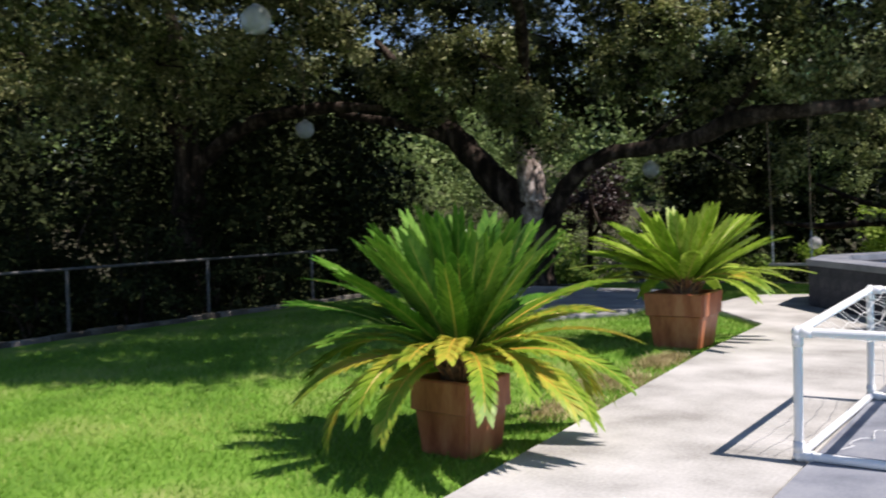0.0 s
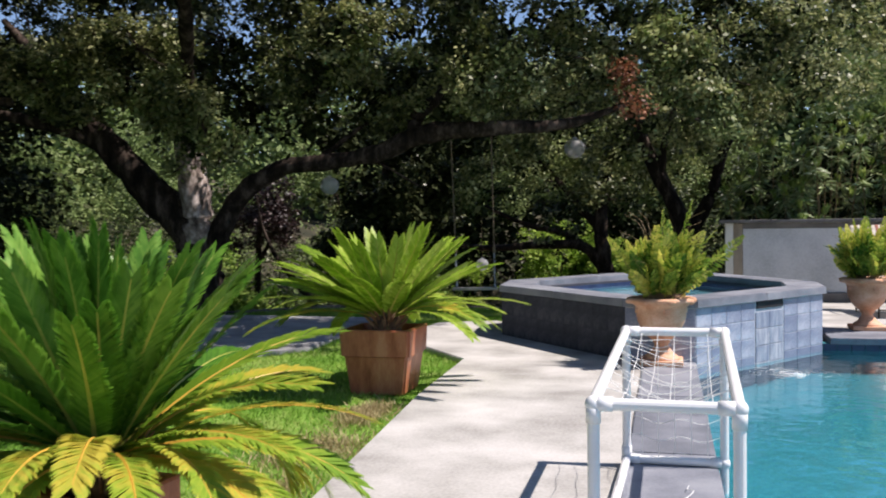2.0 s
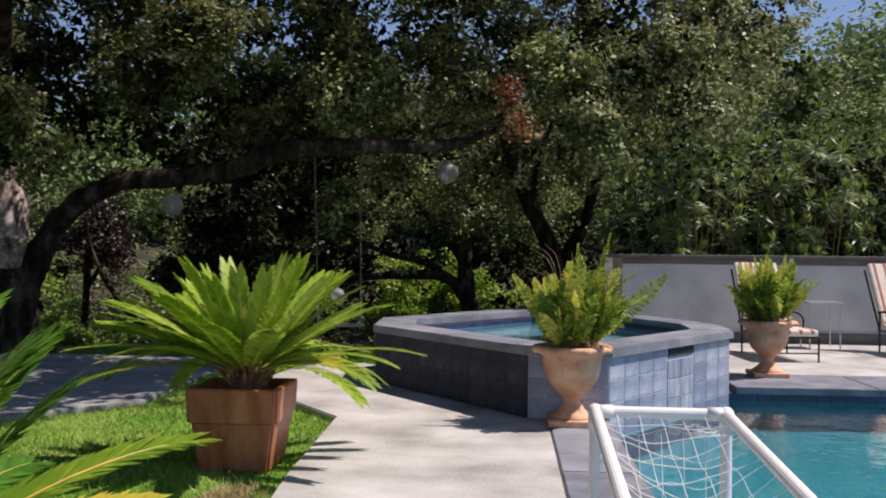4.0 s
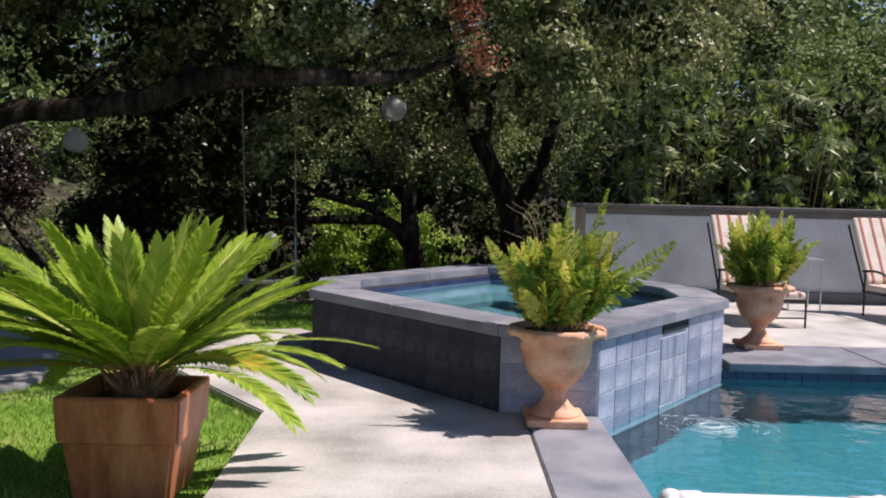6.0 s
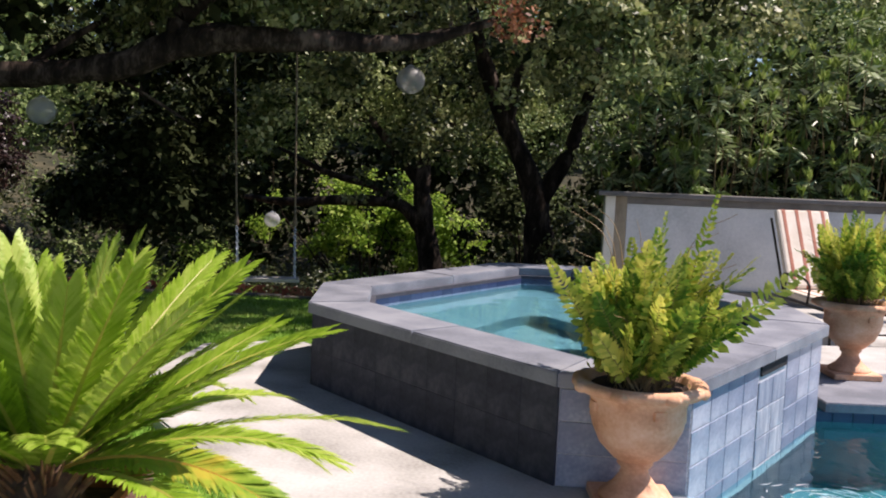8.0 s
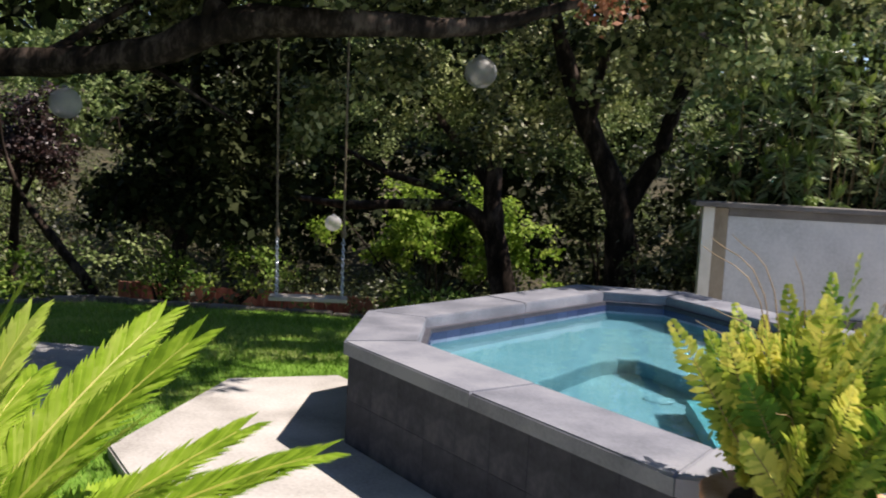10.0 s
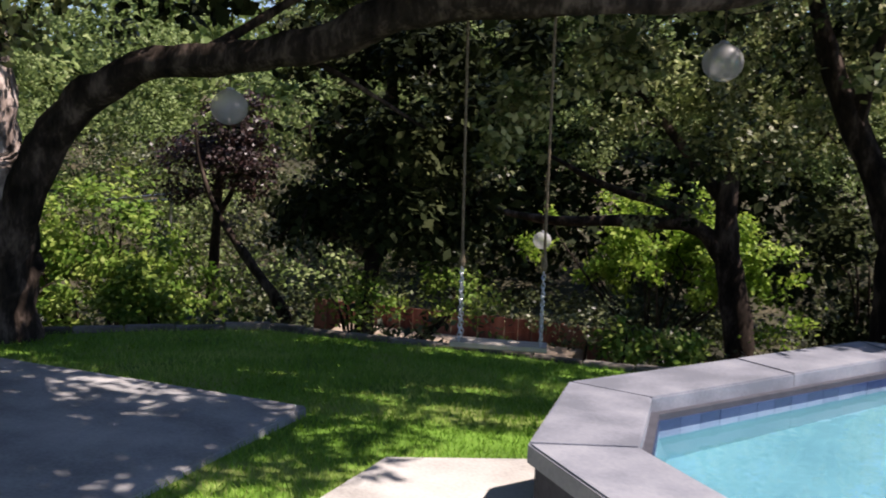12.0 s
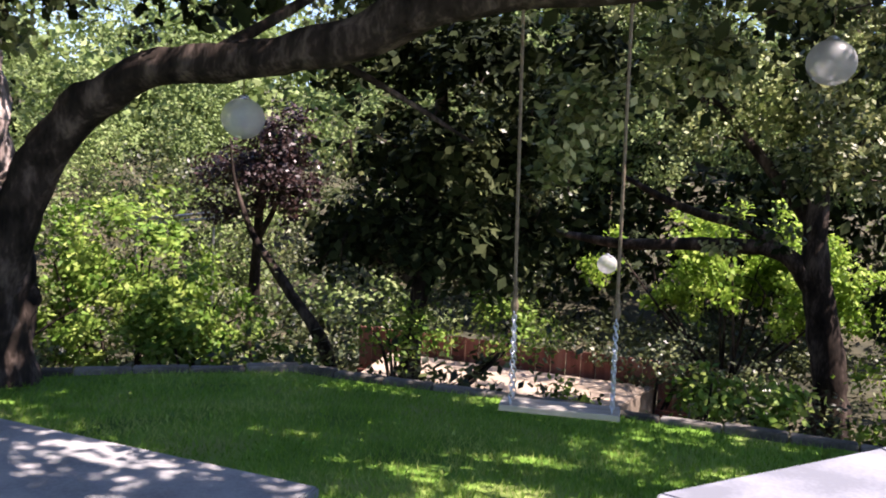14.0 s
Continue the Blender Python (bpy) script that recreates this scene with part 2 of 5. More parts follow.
# ---- mesh helpers ----
def part(name, bm, mat, parent=None, label="", smooth=False):
    me = bpy.data.meshes.new(name)
    bm.to_mesh(me)
    bm.free()
    if mat:
        me.materials.append(mat)
    if smooth:
        me.polygons.foreach_set("use_smooth", [True] * len(me.polygons))
    ob = new(name, me)
    ob.parent = parent
    if label:
        tagged(ob, label)
    return ob


def empty(name, at=(0, 0, 0), label="", category="", group="", kind="", turn=0.0):
    ob = new(name)
    ob.matrix_world = pose(*at, 0, 0, turn)
    return tagged(ob, label, category, group, kind)


def add_box(bm, lo, hi, bevel=0.0):
    r = bmesh.ops.create_cube(bm, size=1.0)
    c = [(a + b) / 2 for a, b in zip(lo, hi)]
    s = [b - a for a, b in zip(lo, hi)]
    bmesh.ops.transform(bm, matrix=Matrix.LocRotScale(c, None, s), verts=r["verts"])
    if bevel:
        es = list({e for v in r["verts"] for e in v.link_edges})
        bmesh.ops.bevel(bm, geom=es, offset=bevel, segments=2, affect="EDGES", profile=0.5)
    return bm


def box(lo, hi, bevel=0.0):
    return add_box(bmesh.new(), lo, hi, bevel)


def prism(poly, z0, z1, bevel=0.0):
    bm = bmesh.new()
    vs = [bm.verts.new((x, y, z0)) for x, y in poly]
    f = bm.faces.new(vs)
    r = bmesh.ops.extrude_face_region(bm, geom=[f])
    bmesh.ops.translate(bm, vec=(0, 0, z1 - z0), verts=[g for g in r["geom"] if isinstance(g, bmesh.types.BMVert)])
    bmesh.ops.recalc_face_normals(bm, faces=bm.faces)
    if bevel:
        es = [e for e in bm.edges if all(abs(v.co.z - z1) < 1e-5 for v in e.verts)]
        bmesh.ops.bevel(bm, geom=es, offset=bevel, segments=2, affect="EDGES")
    return bm


def smooth_line(pts, steps=6):
    """Catmull-Rom through points that carry a radius as fourth number."""
    P = [np.array(p, float) for p in pts]
    P = [2 * P[0] - P[1]] + P + [2 * P[-1] - P[-2]]
    out = []
    for i in range(1, len(P) - 2):
        for k in range(steps):
            t = k / steps
            a, b, c, d = P[i - 1], P[i], P[i + 1], P[i + 2]
            out.append(0.5 * (2 * b + (c - a) * t + (2 * a - 5 * b + 4 * c - d) * t * t + (3 * b - a - 3 * c + d) * t ** 3))
    out.append(P[-2])
    return out


def add_tube(bm, pts, sides=8, knobs=0.0, caps=True):
    """pts: x, y, z, radius."""
    rings = []
    n = len(pts)
    up = Vector((0.13, 0.21, 0.97))
    for i, p in enumerate(pts):
        a, b = Vector(pts[max(i - 1, 0)][:3]), Vector(pts[min(i + 1, n - 1)][:3])
        d = (b - a).normalized() if (b - a).length > 1e-9 else Vector((0, 0, 1))
        ref = up if abs(d.dot(up)) < 0.95 else Vector((1, 0, 0))
        u = d.cross(ref).normalized()
        v = d.cross(u)
        ring = []
        for k in range(sides):
            w = 2 * math.pi * k / sides
            o = u * math.cos(w) + v * math.sin(w)
            r = p[3]
            if knobs:
                r *= 1 + knobs * noise.noise(Vector(p[:3]) * 3.0 + o * 1.7)
            ring.append(bm.verts.new(Vector(p[:3]) + o * r))
        rings.append(ring)
    for a, b in zip(rings, rings[1:]):
        for k in range(sides):
            bm.faces.new((a[k], a[(k + 1) % sides], b[(k + 1) % sides], b[k]))
    if caps:
        bm.faces.new(rings[0][::-1])
        bm.faces.new(rings[-1])
    return bm


def tube(pts, sides=8, knobs=0.0):
    return add_tube(bmesh.new(), pts, sides, knobs)


def bar(a, b, r, sides=10):
    return tube([(*a, r), (*b, r)], sides)


def lathe(profile, sides=36):
    bm = bmesh.new()
    rings = []
    for r, z in profile:
        rings.append([bm.verts.new((r * math.cos(2 * math.pi * k / sides), r * math.sin(2 * math.pi * k / sides), z)) for k in range(sides)])
    for a, b in zip(rings, rings[1:]):
        for k in range(sides):
            bm.faces.new((a[k], a[(k + 1) % sides], b[(k + 1) % sides], b[k]))
    bm.faces.new(rings[0][::-1])
    bm.faces.new(rings[-1])
    return bm


def quads(name, V, mat, parent=None, per=4):
    """V: (n, per, 3) corners, one face each."""
    V = np.asarray(V, dtype=np.float32)
    n = len(V)
    me = bpy.data.meshes.new(name)
    me.vertices.add(n * per)
    me.vertices.foreach_set("co", V.reshape(-1))
    me.loops.add(n * per)
    me.loops.foreach_set("vertex_index", np.arange(n * per, dtype=np.int32))
    me.polygons.add(n)
    me.polygons.foreach_set("loop_start", np.arange(0, n * per, per, dtype=np.int32))
    me.update(calc_edges=True)
    me.materials.append(mat)
    ob = new(name, me)
    ob.parent = parent
    return ob


def unit(a):
    return a / np.maximum(np.linalg.norm(a, axis=-1, keepdims=True), 1e-9)


def leaf_quads(pos, along, length, width, droop=0.0, facing=None):
    """Rhombic leaves: base, side, tip, side."""
    n = len(pos)
    along = unit(along)
    ref = unit(rng.normal(size=(n, 3))) if facing is None else facing
    side = unit(np.cross(along, ref))
    L, Wd = np.asarray(length).reshape(-1, 1), np.asarray(width).reshape(-1, 1)
    mid = pos + along * L * 0.45
    tip = pos + along * L
    tip[:, 2] -= droop * L[:, 0]
    return np.stack([pos, mid + side * Wd / 2, tip, mid - side * Wd / 2], axis=1)


def foliage(blobs, clumps, per, leaf, spread=0.2, shell=0.45, gap=-0.15, freq=0.6):
    """Leaf corners for a crown of ellipsoid limbs (x, y, z, rx, ry, rz), in uneven clumps with gaps between."""
    heads, outs = [], []
    for cx, cy, cz, rx, ry, rz in blobs:
        n = int(clumps * (rx * ry + ry * rz + rx * rz) / 3)
        d = unit(rng.normal(size=(n, 3)))
        r = shell + (1 - shell) * rng.random((n, 1)) ** 0.6
        r *= 1 + 0.18 * rng.normal(size=(n, 1))
        p = np.array([cx, cy, cz]) + d * r * np.array([rx, ry, rz])
        keep = [noise.noise(Vector(q) * freq) > gap for q in p]
        heads.append(p[np.array(keep, bool)])
        outs.append(d[np.array(keep, bool)])
    c = np.concatenate(heads)
    n = len(c) * per
    pos = np.repeat(c, per, axis=0) + rng.normal(size=(n, 3)) * spread * np.array([1, 1, 0.7])
    facing = unit(np.repeat(np.concatenate(outs), per, axis=0) * 0.75 + np.array([0, 0, 0.55]) + rng.normal(size=(n, 3)) * 0.62)
    along = np.cross(facing, rng.normal(size=(n, 3)))
    L = leaf * (0.65 + 0.7 * rng.random(n))
    return leaf_quads(pos, along, L, L * 0.6, 0.0, facing), c


# ---- ground ----
def smoothstep(a, b, x):
    t = np.clip((x - a) / (b - a), 0, 1)
    return t * t * (3 - 2 * t)


def beyond(x, y):
    """Metres past the lawn's outer edge (negative on the lawn)."""
    return np.maximum(np.maximum(y - 18.4, -11.2 - x), -(x + 7.2) * 0.62 + (y - 18.4) * 0.785)


def lawn_z(x, y):
    return -0.075 - 0.10 * smoothstep(14.0, 18.4, y) - 0.10 * smoothstep(-6.5, -11.0, x)


def inside(poly, x, y):
    hit = np.zeros(np.shape(x), bool)
    for (x0, y0), (x1, y1) in zip(poly, poly[1:] + poly[:1]):
        if y0 != y1:
            hit ^= ((y0 > y) != (y1 > y)) & (x < (x1 - x0) * (y - y0) / (y1 - y0) + x0)
    return hit


SPA = [(-2.95, 13.10), (-3.00, 14.26), (-1.38, 16.55), (-0.35, 16.50), (0.95, 14.10), (0.91, 13.08), (-0.60, 10.98), (-1.33, 11.05)]
DECK = [(-2.30, -9.0), (-2.50, 3.6), (-2.70, 6.2), (-2.90, 8.9), (-2.96, 10.95), (-4.22, 12.72), (-4.08, 14.47), (-3.30, 14.83),
        (-2.88, 14.34), (-2.75, 13.12), (-1.25, 11.2), (-1.13, 11.05), (-1.13, -9.0)]
SLAB = [(-5.02, 15.34), (-8.40, 15.5), (-8.20, 10.6), (-6.2, 10.15), (-4.98, 11.8)]


def ground_z(x, y):
    d = beyond(x, y)
    z = lawn_z(x, y) - 0.16
    z = np.where(d > 0, -0.40 - 1.7 * smoothstep(0.0, 4.5, d), z)
    z = z + 0.24 * np.clip(d - 16.0, 0, 26) + 0.13 * np.clip(d - 42, 0, 40) + 0.1 * np.clip(x - 3, 0, 20) * smoothstep(0.5, 5, d)
    pool = (x > -2.1) & (y < 12.6) | (x > -0.2) & (y < 14.2)
    pool = pool & (x < 13) & (y > -10) | inside([(a * 0.86 - 0.14, (b - 13.6) * 0.86 + 13.6) for a, b in SPA], x, y)
    pool = pool | ((x > 1.0) & (y < 18.4) & (x < 13) & (y > -10))
    return np.where(pool, -2.4, z)


def axis(lo, hi, near_lo, near_hi, step, grow=1.25):
    a = list(np.arange(near_lo, near_hi + 1e-6, step))
    s = step
    while a[-1] < hi:
        s *= grow
        a.append(a[-1] + s)
    s = step
    while a[0] > lo:
        s *= grow
        a.insert(0, a[0] - s)
    return np.array(a)


def sheet(xs, ys, zf, keep=None):
    X, Y = np.meshgrid(xs, ys, indexing="ij")
    Z = zf(X, Y)
    X, Y, Z = X.copy(), Y.copy(), Z.copy()
    co = np.stack([X, Y, Z], -1).reshape(-1, 3)
    nx, ny = len(xs), len(ys)
    i, j = np.meshgrid(np.arange(nx - 1), np.arange(ny - 1), indexing="ij")
    F = np.stack([i * ny + j, (i + 1) * ny + j, (i + 1) * ny + j + 1, i * ny + j + 1], -1).reshape(-1, 4)
    if keep is not None:
        cx, cy = (X[:-1, :-1] + X[1:, 1:]) / 2, (Y[:-1, :-1] + Y[1:, 1:]) / 2
        F = F[keep(cx, cy).reshape(-1)]
    me = bpy.data.meshes.new("sheet")
    me.from_pydata(co.tolist(), [], F.tolist())
    me.polygons.foreach_set("use_smooth", [True] * len(me.polygons))
    return me


me = sheet(axis(-220, 220, -14, 6, 0.25), axis(-220, 260, -4, 30, 0.25), lambda x, y: ground_z(x, y) + 0.0)
me.materials.append(M_EARTH)
tagged(new("ground", me), "brown leaf-littered garden slope falling away behind the lawn", "ground", kind="structure")

me = sheet(np.arange(-11.5, -2.19, 0.1), np.arange(-8, 18.61, 0.1), lambda x, y: lawn_z(x, y) + 0.015 * np.sin(x * 1.7) * np.sin(y * 1.3),
           lambda x, y: (beyond(x, y) < 0.02) & ((y < 15) | (x < -0.5)))
me.materials.append(M_LAWN)
tagged(new("lawn", me), "mown green lawn with dry patches, dappled by tree shade", "lawn", kind="structure")
me = sheet(np.arange(-3.2, -0.2, 0.1), np.arange(14.2, 18.61, 0.1), lambda x, y: lawn_z(x, y), lambda x, y: (beyond(x, y) < 0.02) & ((x > -2.25)) & ~inside(SPA, x, y))
me.materials.append(M_LAWN)
tagged(new("lawn", me), "strip of shaded lawn behind the raised spa", "lawn", kind="structure")

tagged(part("pavement", prism(DECK, -0.30, 0.0, 0.012), M_CONCRETE), "pale worn concrete poolside deck beside the lawn", "paving", kind="structure")
tagged(part("pavement", prism(SLAB, -0.30, -0.03, 0.012), M_SLAB), "grey concrete patio slab under the oak, dappled with shade", "paving", kind="structure")


# ---- pool ----
WATER_Z = -0.13
PX0, PX1, PY0, PY1 = -0.66, 9.0, 2.0, 13.25
pool = empty("pool", (4, 3, 0), "swimming pool with dark waterline tiles and bluestone coping", "pool", kind="structure")
bm = bmesh.new()
add_box(bm, (PX0 - 0.2, PY0 - 0.2, -1.9), (PX1 + 0.2, PY1 + 0.2, -1.7))
add_box(bm, (PX0 - 0.2, PY0, -1.7), (PX0, PY1, -0.06))
add_box(bm, (PX1, PY0, -1.7), (PX1 + 0.2, PY1, -0.06))
add_box(bm, (PX0 - 0.2, PY1, -1.7), (PX1 + 0.2, PY1 + 0.2, -0.06))
add_box(bm, (PX0 - 0.2, PY0 - 0.2, -1.7), (PX1 + 0.2, PY0, -0.06))
shell = part("shell", bm, M_POOL, None)
shell.parent = pool
shell.matrix_parent_inverse = pool.matrix_world.inverted()
wm = bmesh.new()
vs = [wm.verts.new((x, y, WATER_Z)) for x, y in ((PX0, PY0), (PX1, PY0), (PX1, PY1), (PX0, PY1))]
wm.faces.new(vs)
pw = tagged(part("water", wm, M_WATER), "clear turquoise rippled pool water", "water", kind="structure")
pw.visible_shadow = False


def keep_place(ob, parent):
    ob.parent = parent
    ob.matrix_parent_inverse = parent.matrix_world.inverted()
    return ob


# ---- far terrace ----
tagged(part("terrace", prism([(0.55, 14.36), (0.8, 14.36), (13, 14.36), (13, 18.9), (0.0, 18.9), (-0.30, 16.55), (0.98, 14.4)][1:], -0.3, 0.0, 0.01), M_CONCRETE),
       "pale concrete terrace between the pool and the garden wall", "paving", kind="structure")
tagged(part("terrace", prism([(-1.126, -9.0), (13, -9.0), (13, 1.48), (-1.126, 1.48)], -0.3, 0.0, 0.01), M_CONCRETE), "pale concrete paving at the near end of the pool", "paving", kind="structure")
tagged(part("terrace", prism([(9.5, 1.486), (13, 1.486), (13, 13.17), (9.5, 13.17)], -0.3, 0.0, 0.01), M_CONCRETE), "pale concrete paving along the far side of the pool", "paving", kind="structure")


# ---- spa ----
def offset_poly(poly, d):
    """Inwards by d, for a polygon that runs clockwise or not."""
    n = len(poly)
    area = sum(poly[i][0] * poly[(i + 1) % n][1] - poly[(i + 1) % n][0] * poly[i][1] for i in range(n))
    s = 1 if area > 0 else -1
    out = []
    for i in range(n):
        p0, p1, p2 = (Vector(poly[(i + k) % n]) for k in (-1, 0, 1))
        e0, e1 = (p1 - p0).normalized(), (p2 - p1).normalized()
        n0, n1 = Vector((-e0.y, e0.x)) * s, Vector((-e1.y, e1.x)) * s
        b = (n0 + n1).normalized()
        out.append(tuple(p1 + b * (d / max(b.dot(n0), 0.3))))
    return out


CAP_T, CAP_B = 0.625, 0.545
spa = empty("spa", (-1.1, 13.7, 0), "raised hexagonal spa in dark and blue tile with stone capping", "spa")
spa_wall = offset_poly(SPA, 0.045)
spa_in = offset_poly(SPA, 0.47)
spa_mid = offset_poly(SPA, 0.43)
bm = bmesh.new()
n = len(SPA)
rings = []
for poly, z in ((spa_wall, -1.3), (spa_wall, CAP_B), (spa_in, CAP_B), (spa_in, -0.5)):
    rings.append([bm.verts.new((x, y, z)) for x, y in poly])
for a, b in zip(rings, rings[1:]):
    for k in range(n):
        bm.faces.new((a[k], a[(k + 1) % n], b[(k + 1) % n], b[k]))
bmesh.ops.recalc_face_normals(bm, faces=bm.faces)
keep_place(part("body", bm, M_DARKGROUT), spa)
# basin: sloping walls, a wide bench all round and a rounded foot well
WELL = [(-1.76, 13.60), (-1.44, 14.10), (-1.32, 14.29), (-1.19, 14.41), (-1.06, 14.42), (-0.98, 14.30), (-0.24, 13.04), (-0.20, 12.88), (-0.30, 12.72), (-0.85, 12.02), (-1.01, 11.98), (-1.16, 12.06), (-1.78, 13.30), (-1.80, 13.46)]


def drawn_in(poly, k):
    return [(-1.08 + (x + 1.08) * k, 13.62 + (y - 13.62) * k) for x, y in poly]


bm = bmesh.new()


def ring_of(poly, z):
    return [bm.verts.new((x, y, z)) for x, y in poly]


def skirt(a, b):
    for k in range(len(a)):
        bm.faces.new((a[k], a[(k + 1) % len(a)], b[(k + 1) % len(a)], b[k]))


wall_foot = ring_of(offset_poly(SPA, 0.52), 0.03)
bench_edge = ring_of(drawn_in(WELL, 1.04), 0.0)
skirt(ring_of(offset_poly(SPA, 0.475), 0.36), wall_foot)
loop = [bm.edges.get((r[k], r[(k + 1) % len(r)])) or bm.edges.new((r[k], r[(k + 1) % len(r)])) for r in (wall_foot, bench_edge) for k in range(len(r))]
bmesh.ops.triangle_fill(bm, use_beauty=True, edges=loop)
lip, low_lip, well_foot = ring_of(drawn_in(WELL, 1.01), -0.02), ring_of(WELL, -0.07), ring_of(drawn_in(WELL, 0.97), -0.38)
for upper, lower in ((bench_edge, lip), (lip, low_lip), (low_lip, well_foot)):
    skirt(upper, lower)
bm.faces.new(well_foot)
bmesh.ops.recalc_face_normals(bm, faces=bm.faces)
for fc in bm.faces:
    if fc.calc_center_median().z > -0.4 and fc.normal.z < 0:
        fc.normal_flip()
keep_place(part("basin", bm, M_SPA, None, "pale turquoise plaster basin with a wide bench"), spa)
bm = bmesh.new()
bm.faces.new([bm.verts.new((x, y, 0.465)) for x, y in offset_poly(SPA, 0.472)][::-1])
sw = tagged(part("water", bm, M_SPAWATER), "clear blue spa water lying below the capping", "water", kind="structure")
sw.visible_shadow = False
keep_place(part("drain", lathe([(0.0, -0.38), (0.10, -0.38), (0.10, -0.366), (0.07, -0.355), (0.0, -0.352)], 20), M_SPA), spa).location = (-0.98, 13.74, 0)


def lerp2(a, b, t):
    return (a[0] + (b[0] - a[0]) * t, a[1] + (b[1] - a[1]) * t)


# capping stones, mitred at the corners
splits = {0: 1, 1: 2, 2: 1, 3: 2, 4: 1, 5: 2, 6: 1, 7: 2}
for i in range(n):
    o0, o1, c0, c1 = SPA[i], SPA[(i + 1) % n], spa_mid[i], spa_mid[(i + 1) % n]
    k = splits[i]
    length = (Vector(o1) - Vector(o0)).length
    for j in range(k):
        g = 0.003 / length
        t0, t1 = j / k + g, (j + 1) / k - g
        quad = [lerp2(o0, o1, t0), lerp2(o0, o1, t1), lerp2(c0, c1, t1), lerp2(c0, c1, t0)]
        keep_place(part("coping_stone", prism(quad, CAP_B, CAP_T - 0.002 * ((i + j) % 2), 0.008), M_BLUESTONE), spa)


lip_out, lip_in = offset_poly(SPA, 0.395), offset_poly(SPA, 0.436)
for i in range(n):
    j = (i + 1) % n
    keep_place(part("coping_lip", prism([lip_out[i], lip_out[j], lip_in[j], lip_in[i]], 0.502, CAP_B - 0.001), M_BLUESTONE), spa)


def tile_mesh(name, w, h, t, mat, edge=0.0025):
    me = bpy.data.meshes.new(name)
    bm = box((-w / 2, -t, -h / 2), (w / 2, 0, h / 2))
    top = [e for e in bm.edges if all(v.co.y < -t / 2 for v in e.verts)]
    bmesh.ops.bevel(bm, geom=top, offset=edge, segments=1, affect="EDGES")
    bm.to_mesh(me)
    bm.free()
    me.materials.append(mat)
    return me


def tile_face(p0, p1, z0, z1, tw, th, mat, name, parent, thick=0.012, skip=None, top=None, joint=0.006, origin=0.0):
    """Rows of tiles on the vertical face from p0 to p1 (outside to the right of the way)."""
    a, b = Vector((*p0, 0)), Vector((*p1, 0))
    d = (b - a).normalized()
    out = Vector((d.y, -d.x, 0))
    length = (b - a).length
    nx, nz = max(1, round(length / tw)), max(1, round((z1 - z0) / th))
    w, h = length / nx, (z1 - z0) / nz
    me = tile_mesh(name, w - joint, h - joint, thick, mat, 0.001 if joint < 0.003 else 0.0025)
    for i in range(nx):
        for j in range(nz):
            s, z = (i + 0.5) * w, z0 + (j + 0.5) * h
            if skip and skip(s, z):
                continue
            p = a + d * s + out * (0.001 + 0.0015 * rng.random())
            ob = new(name, me)
            ob.parent = parent
            ob.matrix_parent_inverse = parent.matrix_world.inverted()
            x, y = d, -out
            ob.matrix_basis = Matrix(((x.x, y.x, 0, p.x), (x.y, y.y, 0, p.y), (0, 0, 1, z), (0, 0, 0, 1)))


grout = bmesh.new()
for i in (5, 6):
    a, b = Vector((*spa_wall[i], 0)), Vector((*spa_wall[(i + 1) % n], 0))
    d = (b - a).normalized()
    out = Vector((d.y, -d.x, 0))
    c = (a + b) / 2
    if out.dot(c - Vector((-1.1, 13.7, 0))) < 0:
        out = -out
    q = [a + out * 0.002, b + out * 0.002]
    vs = [grout.verts.new((q[0].x, q[0].y, -0.36)), grout.verts.new((q[1].x, q[1].y, -0.36)), grout.verts.new((q[1].x, q[1].y, CAP_B - 0.002)), grout.verts.new((q[0].x, q[0].y, CAP_B - 0.002))]
    grout.faces.new(vs)
bmesh.ops.recalc_face_normals(grout, faces=grout.faces)
keep_place(part("grout", grout, M_GROUT), spa)

front_len = (Vector(spa_wall[5]) - Vector(spa_wall[6])).length
SLOT0, SLOT1 = 1.09, 1.66
# pool-facing side runs from the front corner to the right corner
for s0, s1 in ((0.0, SLOT0 - 0.012), (SLOT1 + 0.012, front_len)):
    tile_face(lerp2(spa_wall[6], spa_wall[5], s0 / front_len), lerp2(spa_wall[6], spa_wall[5], s1 / front_len), -0.235, CAP_B - 0.012, 0.285, 0.188, M_BLUETILE, "tile", spa, 0.005, joint=0.009)
tile_face(spa_wall[7], spa_wall[6], 0.0, CAP_B - 0.012, 0.285, 0.178, M_BLUETILE, "tile", spa, 0.005)
# lawn-side faces take a darker tile colour than the pool side
for i0, i1 in ((0, 7), (1, 0), (2, 1)):
    tile_face(spa_wall[i0], spa_wall[i1], 0.0, CAP_B - 0.01, 0.30, 0.27, M_DARKTILE, "slate_tile", spa, 0.012, joint=0.0012)
